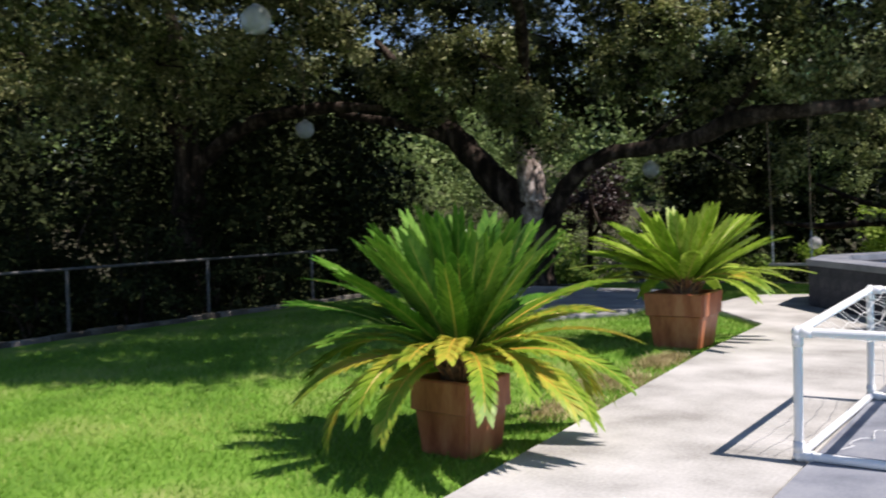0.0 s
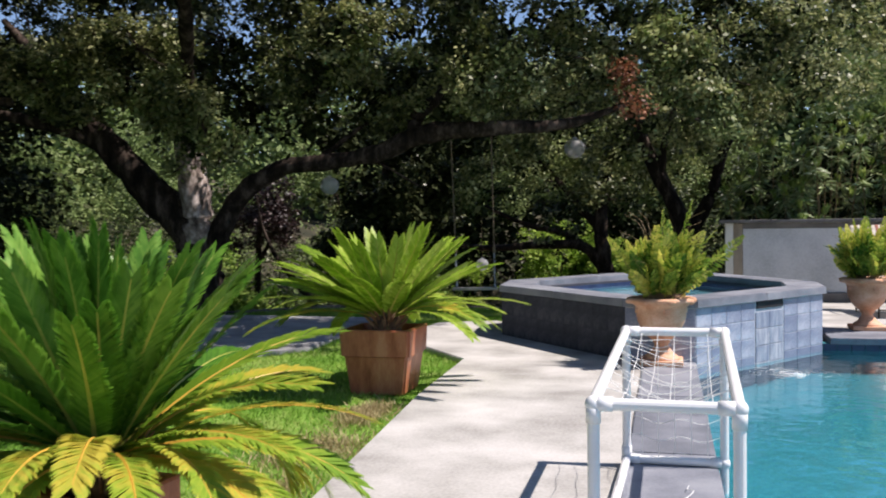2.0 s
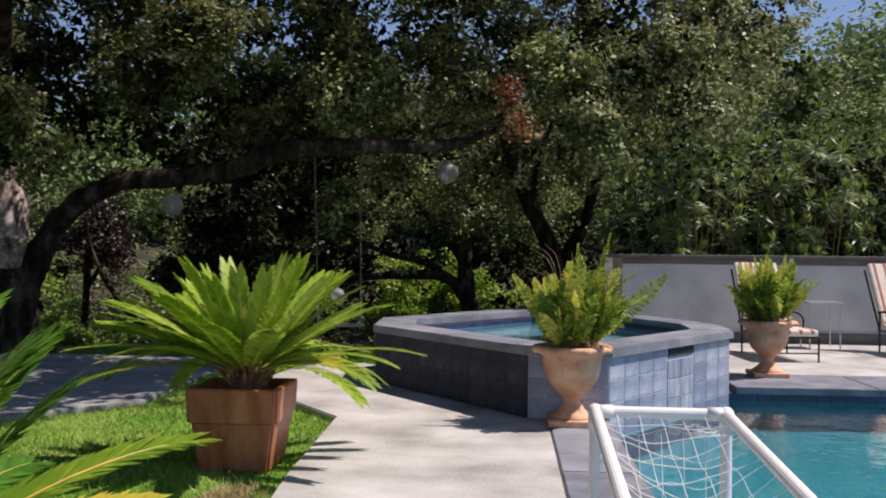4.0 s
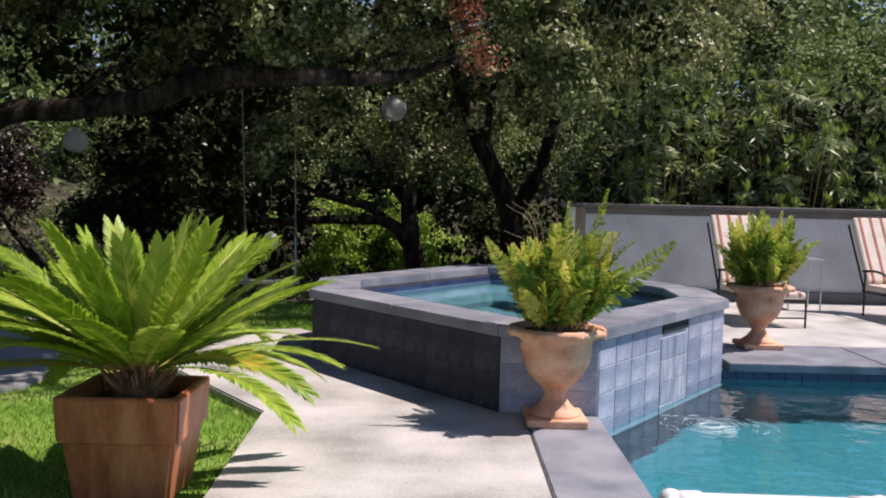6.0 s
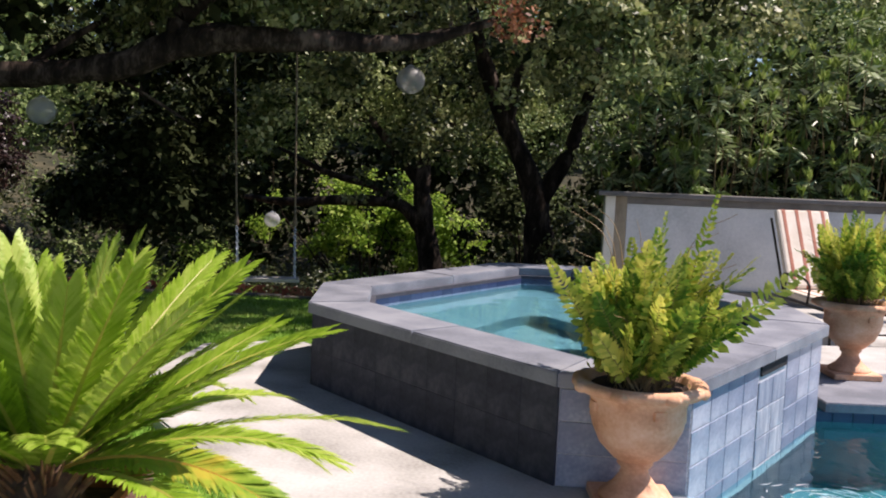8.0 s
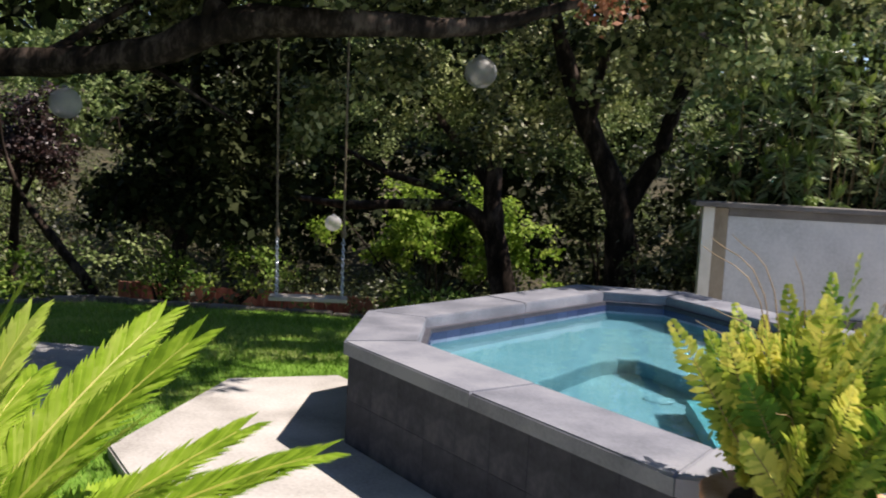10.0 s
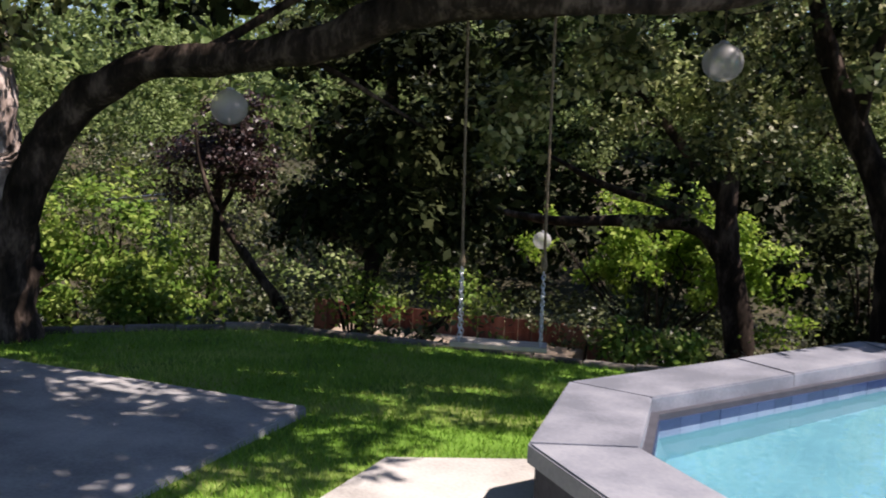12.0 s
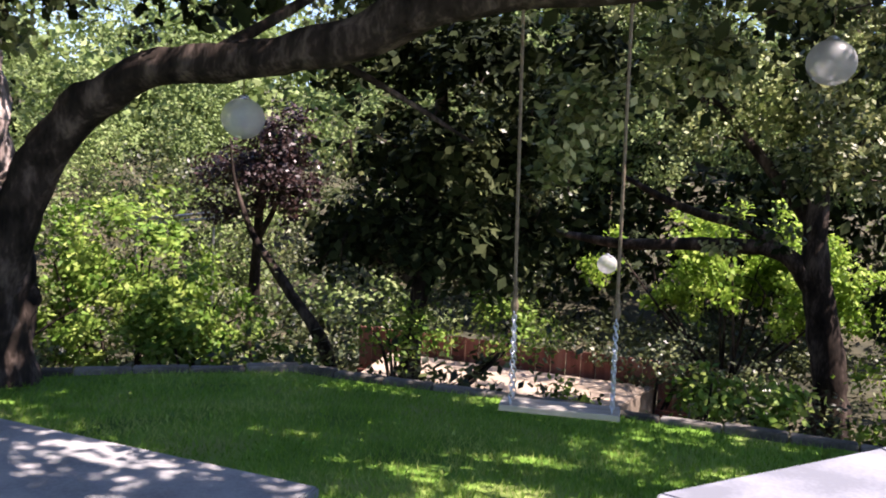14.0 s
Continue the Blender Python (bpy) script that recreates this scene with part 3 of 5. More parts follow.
# spill slot: a black plate stands in for its shaded opening
a, b = Vector((*spa_wall[6], 0)), Vector((*spa_wall[5], 0))
d = (b - a).normalized()
out = Vector((d.y, -d.x, 0))
rot = Matrix(((d.x, -out.x, 0, 0), (d.y, -out.y, 0, 0), (0, 0, 1, 0), (0, 0, 0, 1)))
sl = part("spill_slot", box((SLOT0 + 0.02, -0.016, CAP_B - 0.085), (SLOT1 - 0.02, -0.004, CAP_B - 0.005)), M_DARK)
sl.matrix_world = Matrix.Translation(a) @ rot
keep_place(sl, spa)
for k in range(2):
    for j in range(4):
        w = (SLOT1 - SLOT0) / 2
        tl = part("tile", box((SLOT0 + k * w + 0.004, -0.010, -0.30 + j * 0.183), (SLOT0 + (k + 1) * w - 0.004, -0.002, -0.126 + j * 0.183), 0.003), M_LIMETILE)
        tl.matrix_world = Matrix.Translation(a) @ rot
        keep_place(tl, spa)
for i in range(n):
    p0, p1 = offset_poly(SPA, 0.468)[i], offset_poly(SPA, 0.468)[(i + 1) % n]
    # Navy row puts the coping lip's shadow line into tile colour.
    tile_face(p0, p1, 0.448, 0.515, 0.155, 0.067, M_NAVYTILE, "waterline_tile", spa, 0.008, joint=0.0012)
    tile_face(p0, p1, 0.30, 0.446, 0.155, 0.146, M_SPATILE, "tile", spa, 0.008, joint=0.0012)


# ---- pool coping ----
def coping_run(p0, p1, width, count, z=0.012):
    a, b = Vector((*p0, 0)), Vector((*p1, 0))
    d = (b - a).normalized()
    o = Vector((-d.y, d.x, 0)) * width
    length = (b - a).length
    for k in range(count):
        s0, s1 = length * k / count + 0.003, length * (k + 1) / count - 0.003
        q = [a + d * s0, a + d * s1, a + d * s1 + o, a + d * s0 + o]
        keep_place(part("coping_stone", prism([(v.x, v.y) for v in q], -0.06, z, 0.008), M_BLUESTONE), pool)


coping_run((-0.62, 1.49), (-0.62, 10.98), 0.51, 5)
coping_run((13.0, 13.18), (0.97, 13.18), -1.17, 8)
coping_run((8.98, 13.1), (8.98, 1.49), 0.51, 8)
coping_run((-0.61, 1.49), (8.97, 1.49), 0.51, 6)
tile_face((0.9, PY1), (6.0, PY1), -0.215, -0.062, 0.155, 0.153, M_NAVYTILE, "waterline_tile", pool, 0.01)
tile_face((PX0, 4.0), (PX0, 10.9), -0.215, -0.062, 0.155, 0.153, M_NAVYTILE, "waterline_tile", pool, 0.01)


# ---- trees ----
def tree(name, label, trunk, limbs, bare=-1, group="garden oaks"):
    """A tree of a tapered trunk and limbs; the crown is added by crown()."""
    root = empty(name, trunk[0][:3], label, "tree", group)
    keep_place(part("trunk", tube(smooth_line(trunk, 5), 12, 0.35), M_BARK, None, smooth=True), root)
    for k, pts in enumerate(limbs):
        pale = k == bare
        keep_place(part("limb", tube(smooth_line(pts, 5), 10, 0.35), M_PALEBARK if pale else M_BARK, None, "pale peeling upright stem" if pale else "", smooth=True), root)
    return root


def crown(root, blobs, clumps, per, leaf, mat, twigs=0, core=0, **kw):
    V, c = foliage(blobs, clumps, per, leaf, **kw)
    keep_place(quads("crown", V, mat), root)
    # core: darker leaves that paint the shade inside a crown
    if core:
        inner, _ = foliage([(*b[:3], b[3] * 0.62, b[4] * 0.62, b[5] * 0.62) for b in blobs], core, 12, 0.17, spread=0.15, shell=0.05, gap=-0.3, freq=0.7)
        tagged(keep_place(quads("inner_leaves", inner, M_SHADELEAF), root), "dense inner leaves, crown shade put into their dark colour", kind="stuff")
    if twigs:
        bm = bmesh.new()
        B = np.array([b[:3] for b in blobs])
        for k in rng.choice(len(c), min(twigs, len(c)), replace=False):
            q = c[k]
            j = np.argmin(((B - q) ** 2).sum(1))
            m = (B[j] + q) / 2 + rng.normal(size=3) * 0.12
            add_tube(bm, smooth_line([(*B[j], 0.022), (*m, 0.013), (*q, 0.006)], 3), 5)
        tagged(keep_place(part("twig", bm, M_BARK), root), kind="stuff")


def spread_blobs(xs, ys, zs, size, jitter=0.4):
    out = []
    for x in xs:
        for y in ys:
            for z in zs:
                j = rng.normal(size=3) * jitter
                s = 0.8 + 0.4 * rng.random(3)
                out.append((x + j[0], y + j[1], z + j[2] * 0.5, size[0] * s[0], size[1] * s[1], size[2] * s[2]))
    return out


oak = tree("oak_tree", "old spreading oak with a long low limb over the lawn",
           [(-9.05, 16.75, -0.5, 0.52), (-8.98, 16.7, 0.1, 0.40), (-8.95, 16.65, 0.8, 0.36), (-9.2, 16.6, 1.4, 0.33), (-9.85, 16.5, 2.1, 0.29), (-10.65, 16.4, 2.95, 0.26), (-11.5, 16.3, 4.0, 0.15), (-12.6, 16.3, 5.2, 0.06)],
           [[(-8.85, 16.6, 0.5, 0.24), (-8.62, 16.58, 1.05, 0.21), (-8.42, 16.55, 1.5, 0.185), (-8.05, 16.55, 2.0, 0.165), (-7.38, 16.55, 2.38, 0.15), (-6.8, 16.5, 2.46, 0.14), (-6.1, 16.45, 2.51, 0.145), (-5.47, 16.4, 2.62, 0.155), (-4.9, 16.4, 2.84, 0.17), (-4.3, 16.35, 2.93, 0.15), (-3.4, 16.4, 2.95, 0.12), (-2.5, 16.7, 3.0, 0.085), (-1.5, 16.9, 3.3, 0.04)],
            [(-9.0, 16.6, 1.0, 0.24), (-8.92, 16.48, 1.6, 0.28), (-9.0, 16.48, 2.5, 0.26), (-9.15, 16.5, 3.1, 0.20), (-9.3, 16.5, 3.8, 0.06)],
            [(-10.6, 16.4, 2.85, 0.15), (-11.4, 16.1, 3.2, 0.12), (-13.2, 15.6, 3.6, 0.07)],
            [(-4.95, 16.4, 2.85, 0.13), (-4.9, 16.5, 3.15, 0.12), (-4.6, 16.8, 3.6, 0.10), (-4.2, 17.6, 4.6, 0.05)],
            [(-9.15, 16.5, 3.1, 0.14), (-8.8, 16.0, 4.2, 0.12), (-7.9, 14.2, 5.0, 0.10), (-7.3, 12.0, 5.7, 0.06), (-6.9, 9.5, 6.0, 0.03)],
            [(-6.6, 16.48, 2.55, 0.05), (-6.3, 16.9, 2.9, 0.04), (-5.6, 17.6, 3.6, 0.03)],
            [(-5.9, 16.45, 2.6, 0.035), (-5.5, 17.0, 2.35, 0.025), (-5.0, 17.5, 2.0, 0.014)]], 1)
low = spread_blobs(np.arange(-10.5, 1.6, 1.7), (17.2, 18.8), (3.9,), (1.2, 0.8, 0.8), 0.3)
low += spread_blobs(np.arange(-15.5, 1.2, 1.8), (17.9,), (5.0, 6.2, 7.5), (1.5, 1.0, 0.85), 0.35)
# The oak's right side goes to oak_d, whose leaf colour holds the sunlight.
sunlit_side = [q for q in low if q[0] > -3.4]
low = [q for q in low if q[0] <= -3.4]
crown(oak, low, 58, 62, 0.095, M_OAK, 120, 70, spread=0.115, gap=-0.05, freq=1.0)
front = [(-8.5, 15.6, 2.9, 0.75, 0.35, 0.5), (-9.1, 15.7, 3.0, 0.7, 0.35, 0.5), (-9.6, 15.6, 3.9, 0.8, 0.45, 0.5), (-10.9, 15.7, 3.5, 0.7, 0.4, 0.4), (-8.9, 15.7, 3.4, 0.7, 0.45, 0.5), (-8.1, 15.7, 2.75, 0.6, 0.4, 0.38), (-8.4, 15.9, 3.5, 0.7, 0.5, 0.45), (-6.4, 15.8, 3.9, 0.9, 0.6, 0.6), (-3.7, 16.0, 3.6, 0.8, 0.5, 0.5), (-4.2, 15.9, 4.5, 1.0, 0.6, 0.6),
         (-11.4, 15.6, 4.1, 1.0, 0.7, 0.6), (-13.0, 15.4, 5.2, 1.1, 0.8, 0.7), (-15.0, 15.4, 4.8, 1.0, 0.8, 0.7), (-9.5, 15.7, 4.4, 0.9, 0.6, 0.6), (-6.1, 16.0, 4.6, 0.9, 0.6, 0.6), (-5.0, 16.6, 3.4, 0.6, 0.4, 0.3),
         (-0.3, 16.9, 3.5, 0.8, 0.5, 0.7), (-0.7, 16.8, 4.5, 0.9, 0.5, 0.7), (-2.4, 16.7, 4.1, 0.8, 0.5, 0.6), (-10.2, 15.8, 4.5, 0.8, 0.6, 0.6), (0.7, 17.2, 4.2, 0.8, 0.5, 0.8), (-2.3, 16.8, 5.2, 1.0, 0.6, 0.6),
         (-4.4, 17.6, 2.05, 0.28, 0.25, 0.3), (-4.1, 17.7, 2.3, 0.3, 0.25, 0.25), (-3.4, 18.0, 2.7, 0.4, 0.4, 0.3), (-1.4, 17.6, 3.0, 0.6, 0.4, 0.5)]
sunlit_side += [q for q in front if q[0] > -3.0]
front = [q for q in front if q[0] <= -3.0]
# Front boughs take the lighter leaf copy, sunlight in its colour.
crown(oak, front, 115, 66, 0.092, M_OAKLIT, 120, 60, spread=0.10, gap=-0.02, freq=1.2, shell=0.3)
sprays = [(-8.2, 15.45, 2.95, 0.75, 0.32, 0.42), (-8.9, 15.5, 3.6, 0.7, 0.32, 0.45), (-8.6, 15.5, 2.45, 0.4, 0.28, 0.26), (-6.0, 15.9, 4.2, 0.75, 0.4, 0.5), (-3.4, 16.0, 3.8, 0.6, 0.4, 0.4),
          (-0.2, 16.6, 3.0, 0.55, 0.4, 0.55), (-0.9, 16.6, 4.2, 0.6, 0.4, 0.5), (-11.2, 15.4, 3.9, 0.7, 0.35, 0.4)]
# Sprays wear the lit leaf copy, brightness painted in.
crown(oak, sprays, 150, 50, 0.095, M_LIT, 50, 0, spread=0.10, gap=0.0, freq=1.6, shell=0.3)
# Near-black backing leaves paint the shade of the upper crown.
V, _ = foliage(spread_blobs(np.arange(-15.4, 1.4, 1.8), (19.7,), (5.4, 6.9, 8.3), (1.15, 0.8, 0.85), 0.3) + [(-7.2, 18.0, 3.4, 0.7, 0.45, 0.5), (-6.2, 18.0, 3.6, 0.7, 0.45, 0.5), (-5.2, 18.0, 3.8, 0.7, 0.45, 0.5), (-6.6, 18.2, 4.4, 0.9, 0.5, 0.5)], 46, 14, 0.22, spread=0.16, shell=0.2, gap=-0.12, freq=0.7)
tagged(keep_place(quads("inner_leaves", V, M_SHADELEAF), oak), "backing leaves with upper crown shade put into their colour", kind="stuff")
# Oak leaves out of view overhead, placed to shade lawn and slab.
overhead = spread_blobs((-13.4, -11.8, -10.2, -8.4, -6.6, -4.8, -3.2, -1.9), (4.2, 6.0, 7.7, 9.4, 11.2, 12.9, 14.6), (6.3,), (1.15, 1.1, 0.6), 0.3)
overhead = [q for q in overhead if not (q[0] > -2.6 and q[1] < 11.8) and not (q[0] > -4.0 and q[1] < 6.6) and not (q[0] > -6.0 and q[1] < 5.0)]
overhead += [(-3.4, 6.3, 6.3, 1.1, 0.7, 0.5), (-4.6, 5.9, 6.3, 1.1, 0.6, 0.5), (-2.4, 7.0, 6.3, 0.8, 0.6, 0.5), (-6.0, 5.4, 6.3, 1.0, 0.6, 0.5)]
crown(oak, overhead, 62, 34, 0.14, M_OAK, 40, spread=0.25, gap=-0.2, freq=0.9)
# Further unseen leaf layers, added to deepen and break up that shade.
crown(oak, [q for q in overhead if q[1] > 11.5 and q[0] > -7.5], 60, 34, 0.15, M_OAK, 0, spread=0.18, gap=0.05, freq=2.1)
crown(oak, [q for q in overhead if q[1] > 12.4 and q[0] > -4.2], 34, 34, 0.15, M_OAK, 0, spread=0.2, gap=0.02, freq=2.2)
crown(oak, spread_blobs((-3.3, -2.0, -0.9), (14.8, 16.3, 17.7), (6.4,), (0.8, 0.9, 0.5), 0.2), 70, 34, 0.14, M_OAK, 20, spread=0.16, gap=-0.16, freq=2.0)
crown(oak, [q for q in overhead if -7.6 < q[0] < -2.4 and 5.6 < q[1] < 12], 80, 30, 0.17, M_OAK, 0, spread=0.2, gap=-0.35, freq=1.3)
crown(oak, [(-3.3, 15.4, 6.4, 0.9, 0.7, 0.4), (-4.4, 14.7, 6.4, 0.9, 0.7, 0.4), (-3.2, 13.8, 6.4, 0.9, 0.8, 0.4)], 90, 34, 0.15, M_OAK, 0, spread=0.2, gap=0.08, freq=2.0)
crown(oak, [q for q in overhead if q[0] < -9.3 and q[1] > 5], 34, 30, 0.16, M_OAK, 0, 0, spread=0.22, gap=-0.3, freq=1.0)

oak_b = tree("oak_tree", "dark leaning oak beyond the pipe rail",
             [(-17.0, 14.5, -2.0, 0.5), (-16.8, 14.4, 0.0, 0.38), (-16.4, 14.2, 2.0, 0.32), (-16.3, 14.0, 4.5, 0.22), (-16.6, 13.8, 7.0, 0.1)],
             [[(-16.5, 14.3, 2.4, 0.2), (-15.2, 14.8, 3.4, 0.17), (-13.4, 15.2, 3.7, 0.13), (-11.9, 15.6, 3.6, 0.07)],
              [(-16.4, 14.1, 3.0, 0.2), (-15.8, 12.8, 4.2, 0.14), (-15.0, 11.0, 4.6, 0.08)]])
blobs = spread_blobs((-19.5, -17.2, -15.0, -12.9), (8.6, 11.2, 13.8), (4.6, 6.4), (1.5, 1.4, 0.95), 0.5)
blobs += [(-14.2, 8.8, 3.3, 1.3, 1.0, 0.9), (-13.2, 7.2, 4.0, 1.3, 1.0, 1.0), (-14.6, 8.0, 2.2, 0.8, 0.7, 0.6)]
# This crown's sunlight is put in by the lighter leaf colour too.
crown(oak_b, blobs, 54, 54, 0.10, M_OAKLIT, 80, 12, spread=0.13, gap=-0.08, freq=0.75)

oak_c = tree("oak_tree", "slim dark oak with forked stems below the garden kerb",
             [(-2.05, 26.0, -2.7, 0.36), (-2.15, 26.0, -1.2, 0.26), (-2.4, 26.0, 0.1, 0.23), (-2.55, 26.1, 1.6, 0.18), (-2.3, 26.3, 3.4, 0.15), (-2.0, 26.5, 5.5, 0.06)],
             [[(-2.42, 26, 0.15, 0.16), (-2.95, 25.9, 0.78, 0.13), (-3.9, 25.8, 0.86, 0.11), (-5.4, 25.7, 0.78, 0.08), (-6.6, 25.6, 0.9, 0.04)],
              [(-2.9, 25.9, 0.75, 0.10), (-3.5, 25.9, 1.15, 0.09), (-4.5, 25.9, 1.4, 0.07), (-5.6, 26.0, 1.9, 0.03)],
              [(-2.55, 26.1, 1.2, 0.12), (-3.2, 26.0, 2.0, 0.09), (-4.2, 26.0, 3.2, 0.05)],
              [(-2.5, 26.1, 1.9, 0.11), (-1.7, 26.0, 2.8, 0.08), (-1.0, 26.0, 4.2, 0.04)]])
oak_d = tree("forked_oak", "dark forked oak behind the garden wall end, leaf colour lightened for sun",
             [(-0.25, 22.4, -2.6, 0.34), (-0.38, 22.2, -0.6, 0.27), (-0.42, 22.0, 0.6, 0.24), (-0.6, 22.0, 1.5, 0.19), (-1.3, 22.0, 2.95, 0.14), (-1.8, 21.8, 4.6, 0.06)],
             [[(-0.48, 22.0, 1.0, 0.17), (0.0, 22.0, 1.9, 0.13), (0.3, 21.9, 2.9, 0.10), (0.9, 21.6, 4.2, 0.05)],
              [(-1.0, 22.0, 2.3, 0.09), (-0.9, 21.8, 3.2, 0.07), (-0.5, 21.5, 4.4, 0.03)]])
# Leaf colour lightened in place of sunlight, not another species.
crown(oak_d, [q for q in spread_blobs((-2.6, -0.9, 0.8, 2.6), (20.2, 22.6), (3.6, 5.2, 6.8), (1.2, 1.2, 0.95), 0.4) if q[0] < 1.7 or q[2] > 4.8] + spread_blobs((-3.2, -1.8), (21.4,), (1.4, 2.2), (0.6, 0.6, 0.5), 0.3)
      + [(1.4, 19.4, 4.4, 1.1, 0.8, 1.1), (0.2, 18.6, 3.9, 0.9, 0.6, 0.8), (4.0, 22.4, 5.2, 1.2, 1.0, 0.9), (3.9, 22.6, 6.6, 1.1, 1.0, 0.9), (2.4, 21.3, 6.6, 0.9, 0.7, 0.8), (3.1, 21.8, 5.8, 0.9, 0.7, 0.7), (4.4, 22.2, 5.8, 0.7, 0.6, 0.6), (2.9, 21.6, 7.4, 0.9, 0.7, 0.6)] + sunlit_side, 50, 56, 0.095, M_OAKLIT, 100, 26, spread=0.105, gap=0.06, freq=1.2)
# Crown brightened by the lit leaf copy's colour.
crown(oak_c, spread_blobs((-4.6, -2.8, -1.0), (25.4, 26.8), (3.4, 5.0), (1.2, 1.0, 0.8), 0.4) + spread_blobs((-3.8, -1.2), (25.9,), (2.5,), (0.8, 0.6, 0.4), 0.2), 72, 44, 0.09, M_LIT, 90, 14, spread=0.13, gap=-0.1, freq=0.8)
oak_e = tree("oak_tree", "dense oak below the swing limb, shade in its inner leaf colour",
             [(-7.6, 22.5, -2.6, 0.2), (-7.5, 22.3, -0.7, 0.14), (-7.3, 22.2, 0.8, 0.11), (-7.2, 22.2, 2.6, 0.08), (-7.1, 22.3, 4.0, 0.06)],
             [[(-8.5, 22.4, -2.6, 0.14), (-8.7, 22.2, -0.9, 0.095), (-9.4, 22.1, 0.10, 0.075), (-9.9, 22.05, 0.75, 0.05), (-10.2, 22.0, 1.5, 0.025), (-10.3, 22.0, 2.1, 0.01)], [(-7.4, 22.2, 0.3, 0.12), (-8.1, 22.0, 0.7, 0.09), (-8.9, 21.8, 0.8, 0.04)]])
# The heavy core puts this tree's shade into leaf colour.
crown(oak_e, spread_blobs((-8.0, -7.2, -6.5), (21.4, 22.6), (0.9, 2.1, 3.3), (0.75, 0.8, 0.8), 0.2) + spread_blobs((-5.8,), (22.3,), (0.9, 2.3, 3.5), (0.7, 0.7, 0.75), 0.2), 18, 50, 0.075, M_OAK, 60, 240, spread=0.11, gap=0.08, freq=1.0)
plum = tree("plum_tree", "small dark purple-leaved tree in the shrubbery",
            [(-11.6, 24.6, -2.6, 0.12), (-11.5, 24.6, 0.0, 0.09), (-11.4, 24.6, 1.8, 0.05)], [[(-11.5, 24.6, 0.4, 0.06), (-11.0, 24.5, 1.2, 0.04), (-10.7, 24.4, 1.9, 0.02)]])
crown(plum, [(-11.6, 24.5, 1.5, 1.0, 0.7, 0.65), (-10.9, 24.4, 2.1, 0.8, 0.6, 0.6), (-12.2, 24.6, 1.0, 0.5, 0.5, 0.4), (-10.7, 24.3, 1.3, 0.5, 0.5, 0.35)], 170, 36, 0.085, M_PLUM, 30, gap=-0.3, spread=0.1, freq=1.4)
V, c = foliage([(-1.5, 15.9, 3.6, 0.12, 0.12, 0.36), (-1.32, 15.95, 3.12, 0.13, 0.12, 0.22)], 500, 16, 0.075, spread=0.10, shell=0.1, gap=-1)
dead = keep_place(quads("dead_leaves", V, M_DEAD), oak)
tagged(dead, "dead russet leaves", kind="stuff")


# ---- shrubs and far woods ----
def shrub(blobs, clumps, per, leaf, mat, label, **kw):
    base = blobs[0]
    root = empty("shrub", (base[0], base[1], float(ground_z(base[0], base[1]))), label, "shrub", "shrubs below the lawn")
    bm = bmesh.new()
    for b in blobs:
        for _ in range(4):
            e = np.array(b[:3]) + rng.normal(size=3) * 0.5 * np.array(b[3:])
            add_tube(bm, smooth_line([(base[0] + rng.normal() * 0.1, base[1] + rng.normal() * 0.1, float(ground_z(base[0], base[1])) - 0.1, 0.035), (*((np.array(b[:3]) + e) / 2 - np.array([0, 0, 0.3])), 0.02), (*e, 0.008)], 3), 5)
    tagged(keep_place(part("stem", bm, M_BARK), root), kind="stuff")
    kw.setdefault("spread", 0.12)
    V, c = foliage(blobs, int(clumps * 0.62), int(per * 1.5), leaf, **kw)
    tagged(keep_place(quads("leaves", V, mat), root), kind="stuff")


BRIGHT, GREEN = "bright yellow-green sunlit shrub below the lawn kerb", "dark green leafy shrub below the lawn kerb"
shrub([(-11.4, 21.6, 0.25, 1.3, 0.9, 0.9), (-10.4, 21.2, -0.35, 1.0, 0.8, 0.8), (-12.6, 21.2, 0.1, 1.1, 0.9, 1.0), (-11.5, 20.9, -0.8, 1.7, 0.7, 0.5)], 160, 40, 0.105, M_SHRUB, BRIGHT, gap=-0.02, freq=1.3)
shrub([(-10.0, 20.8, -0.6, 0.9, 0.7, 0.6), (-8.9, 20.8, -0.9, 0.7, 0.6, 0.5)], 160, 40, 0.10, M_SHRUB, BRIGHT, gap=-0.02, freq=1.4)
shrub([(-3.9, 29.5, 0.4, 1.9, 1.2, 0.8), (-5.6, 30.0, -0.1, 1.3, 1.0, 0.8), (-2.5, 29.5, 0.0, 1.4, 1.0, 0.9)], 130, 40, 0.12, M_LIME, BRIGHT, gap=-0.25)
shrub([(-4.6, 25.0, -0.95, 1.2, 0.8, 0.6), (-3.5, 24.6, -1.2, 0.9, 0.8, 0.6)], 96, 40, 0.075, M_OAK, GREEN, gap=-0.4)
shrub([(-7.2, 21.2, -0.15, 0.6, 0.4, 0.3), (-6.0, 22.0, -0.1, 0.6, 0.5, 0.35)], 160, 36, 0.07, M_SHRUB, BRIGHT, gap=-0.3)
shrub([(-13.2, 18.6, 0.0, 1.1, 0.9, 1.0), (-12.3, 19.6, -0.4, 1.0, 0.8, 0.8)], 96, 40, 0.075, M_OAK, GREEN, gap=-0.3)
shrub([(-0.9, 24.2, -0.8, 0.9, 0.8, 0.9), (-1.4, 21.6, -1.0, 0.7, 0.6, 0.6)], 110, 40, 0.085, M_LIME, BRIGHT, gap=-0.15)
shrub([(0.2, 20.6, 0.3, 0.9, 0.7, 0.8), (-0.7, 20.2, -0.2, 0.7, 0.6, 0.6)], 108, 40, 0.075, M_OAK, GREEN, gap=-0.3)
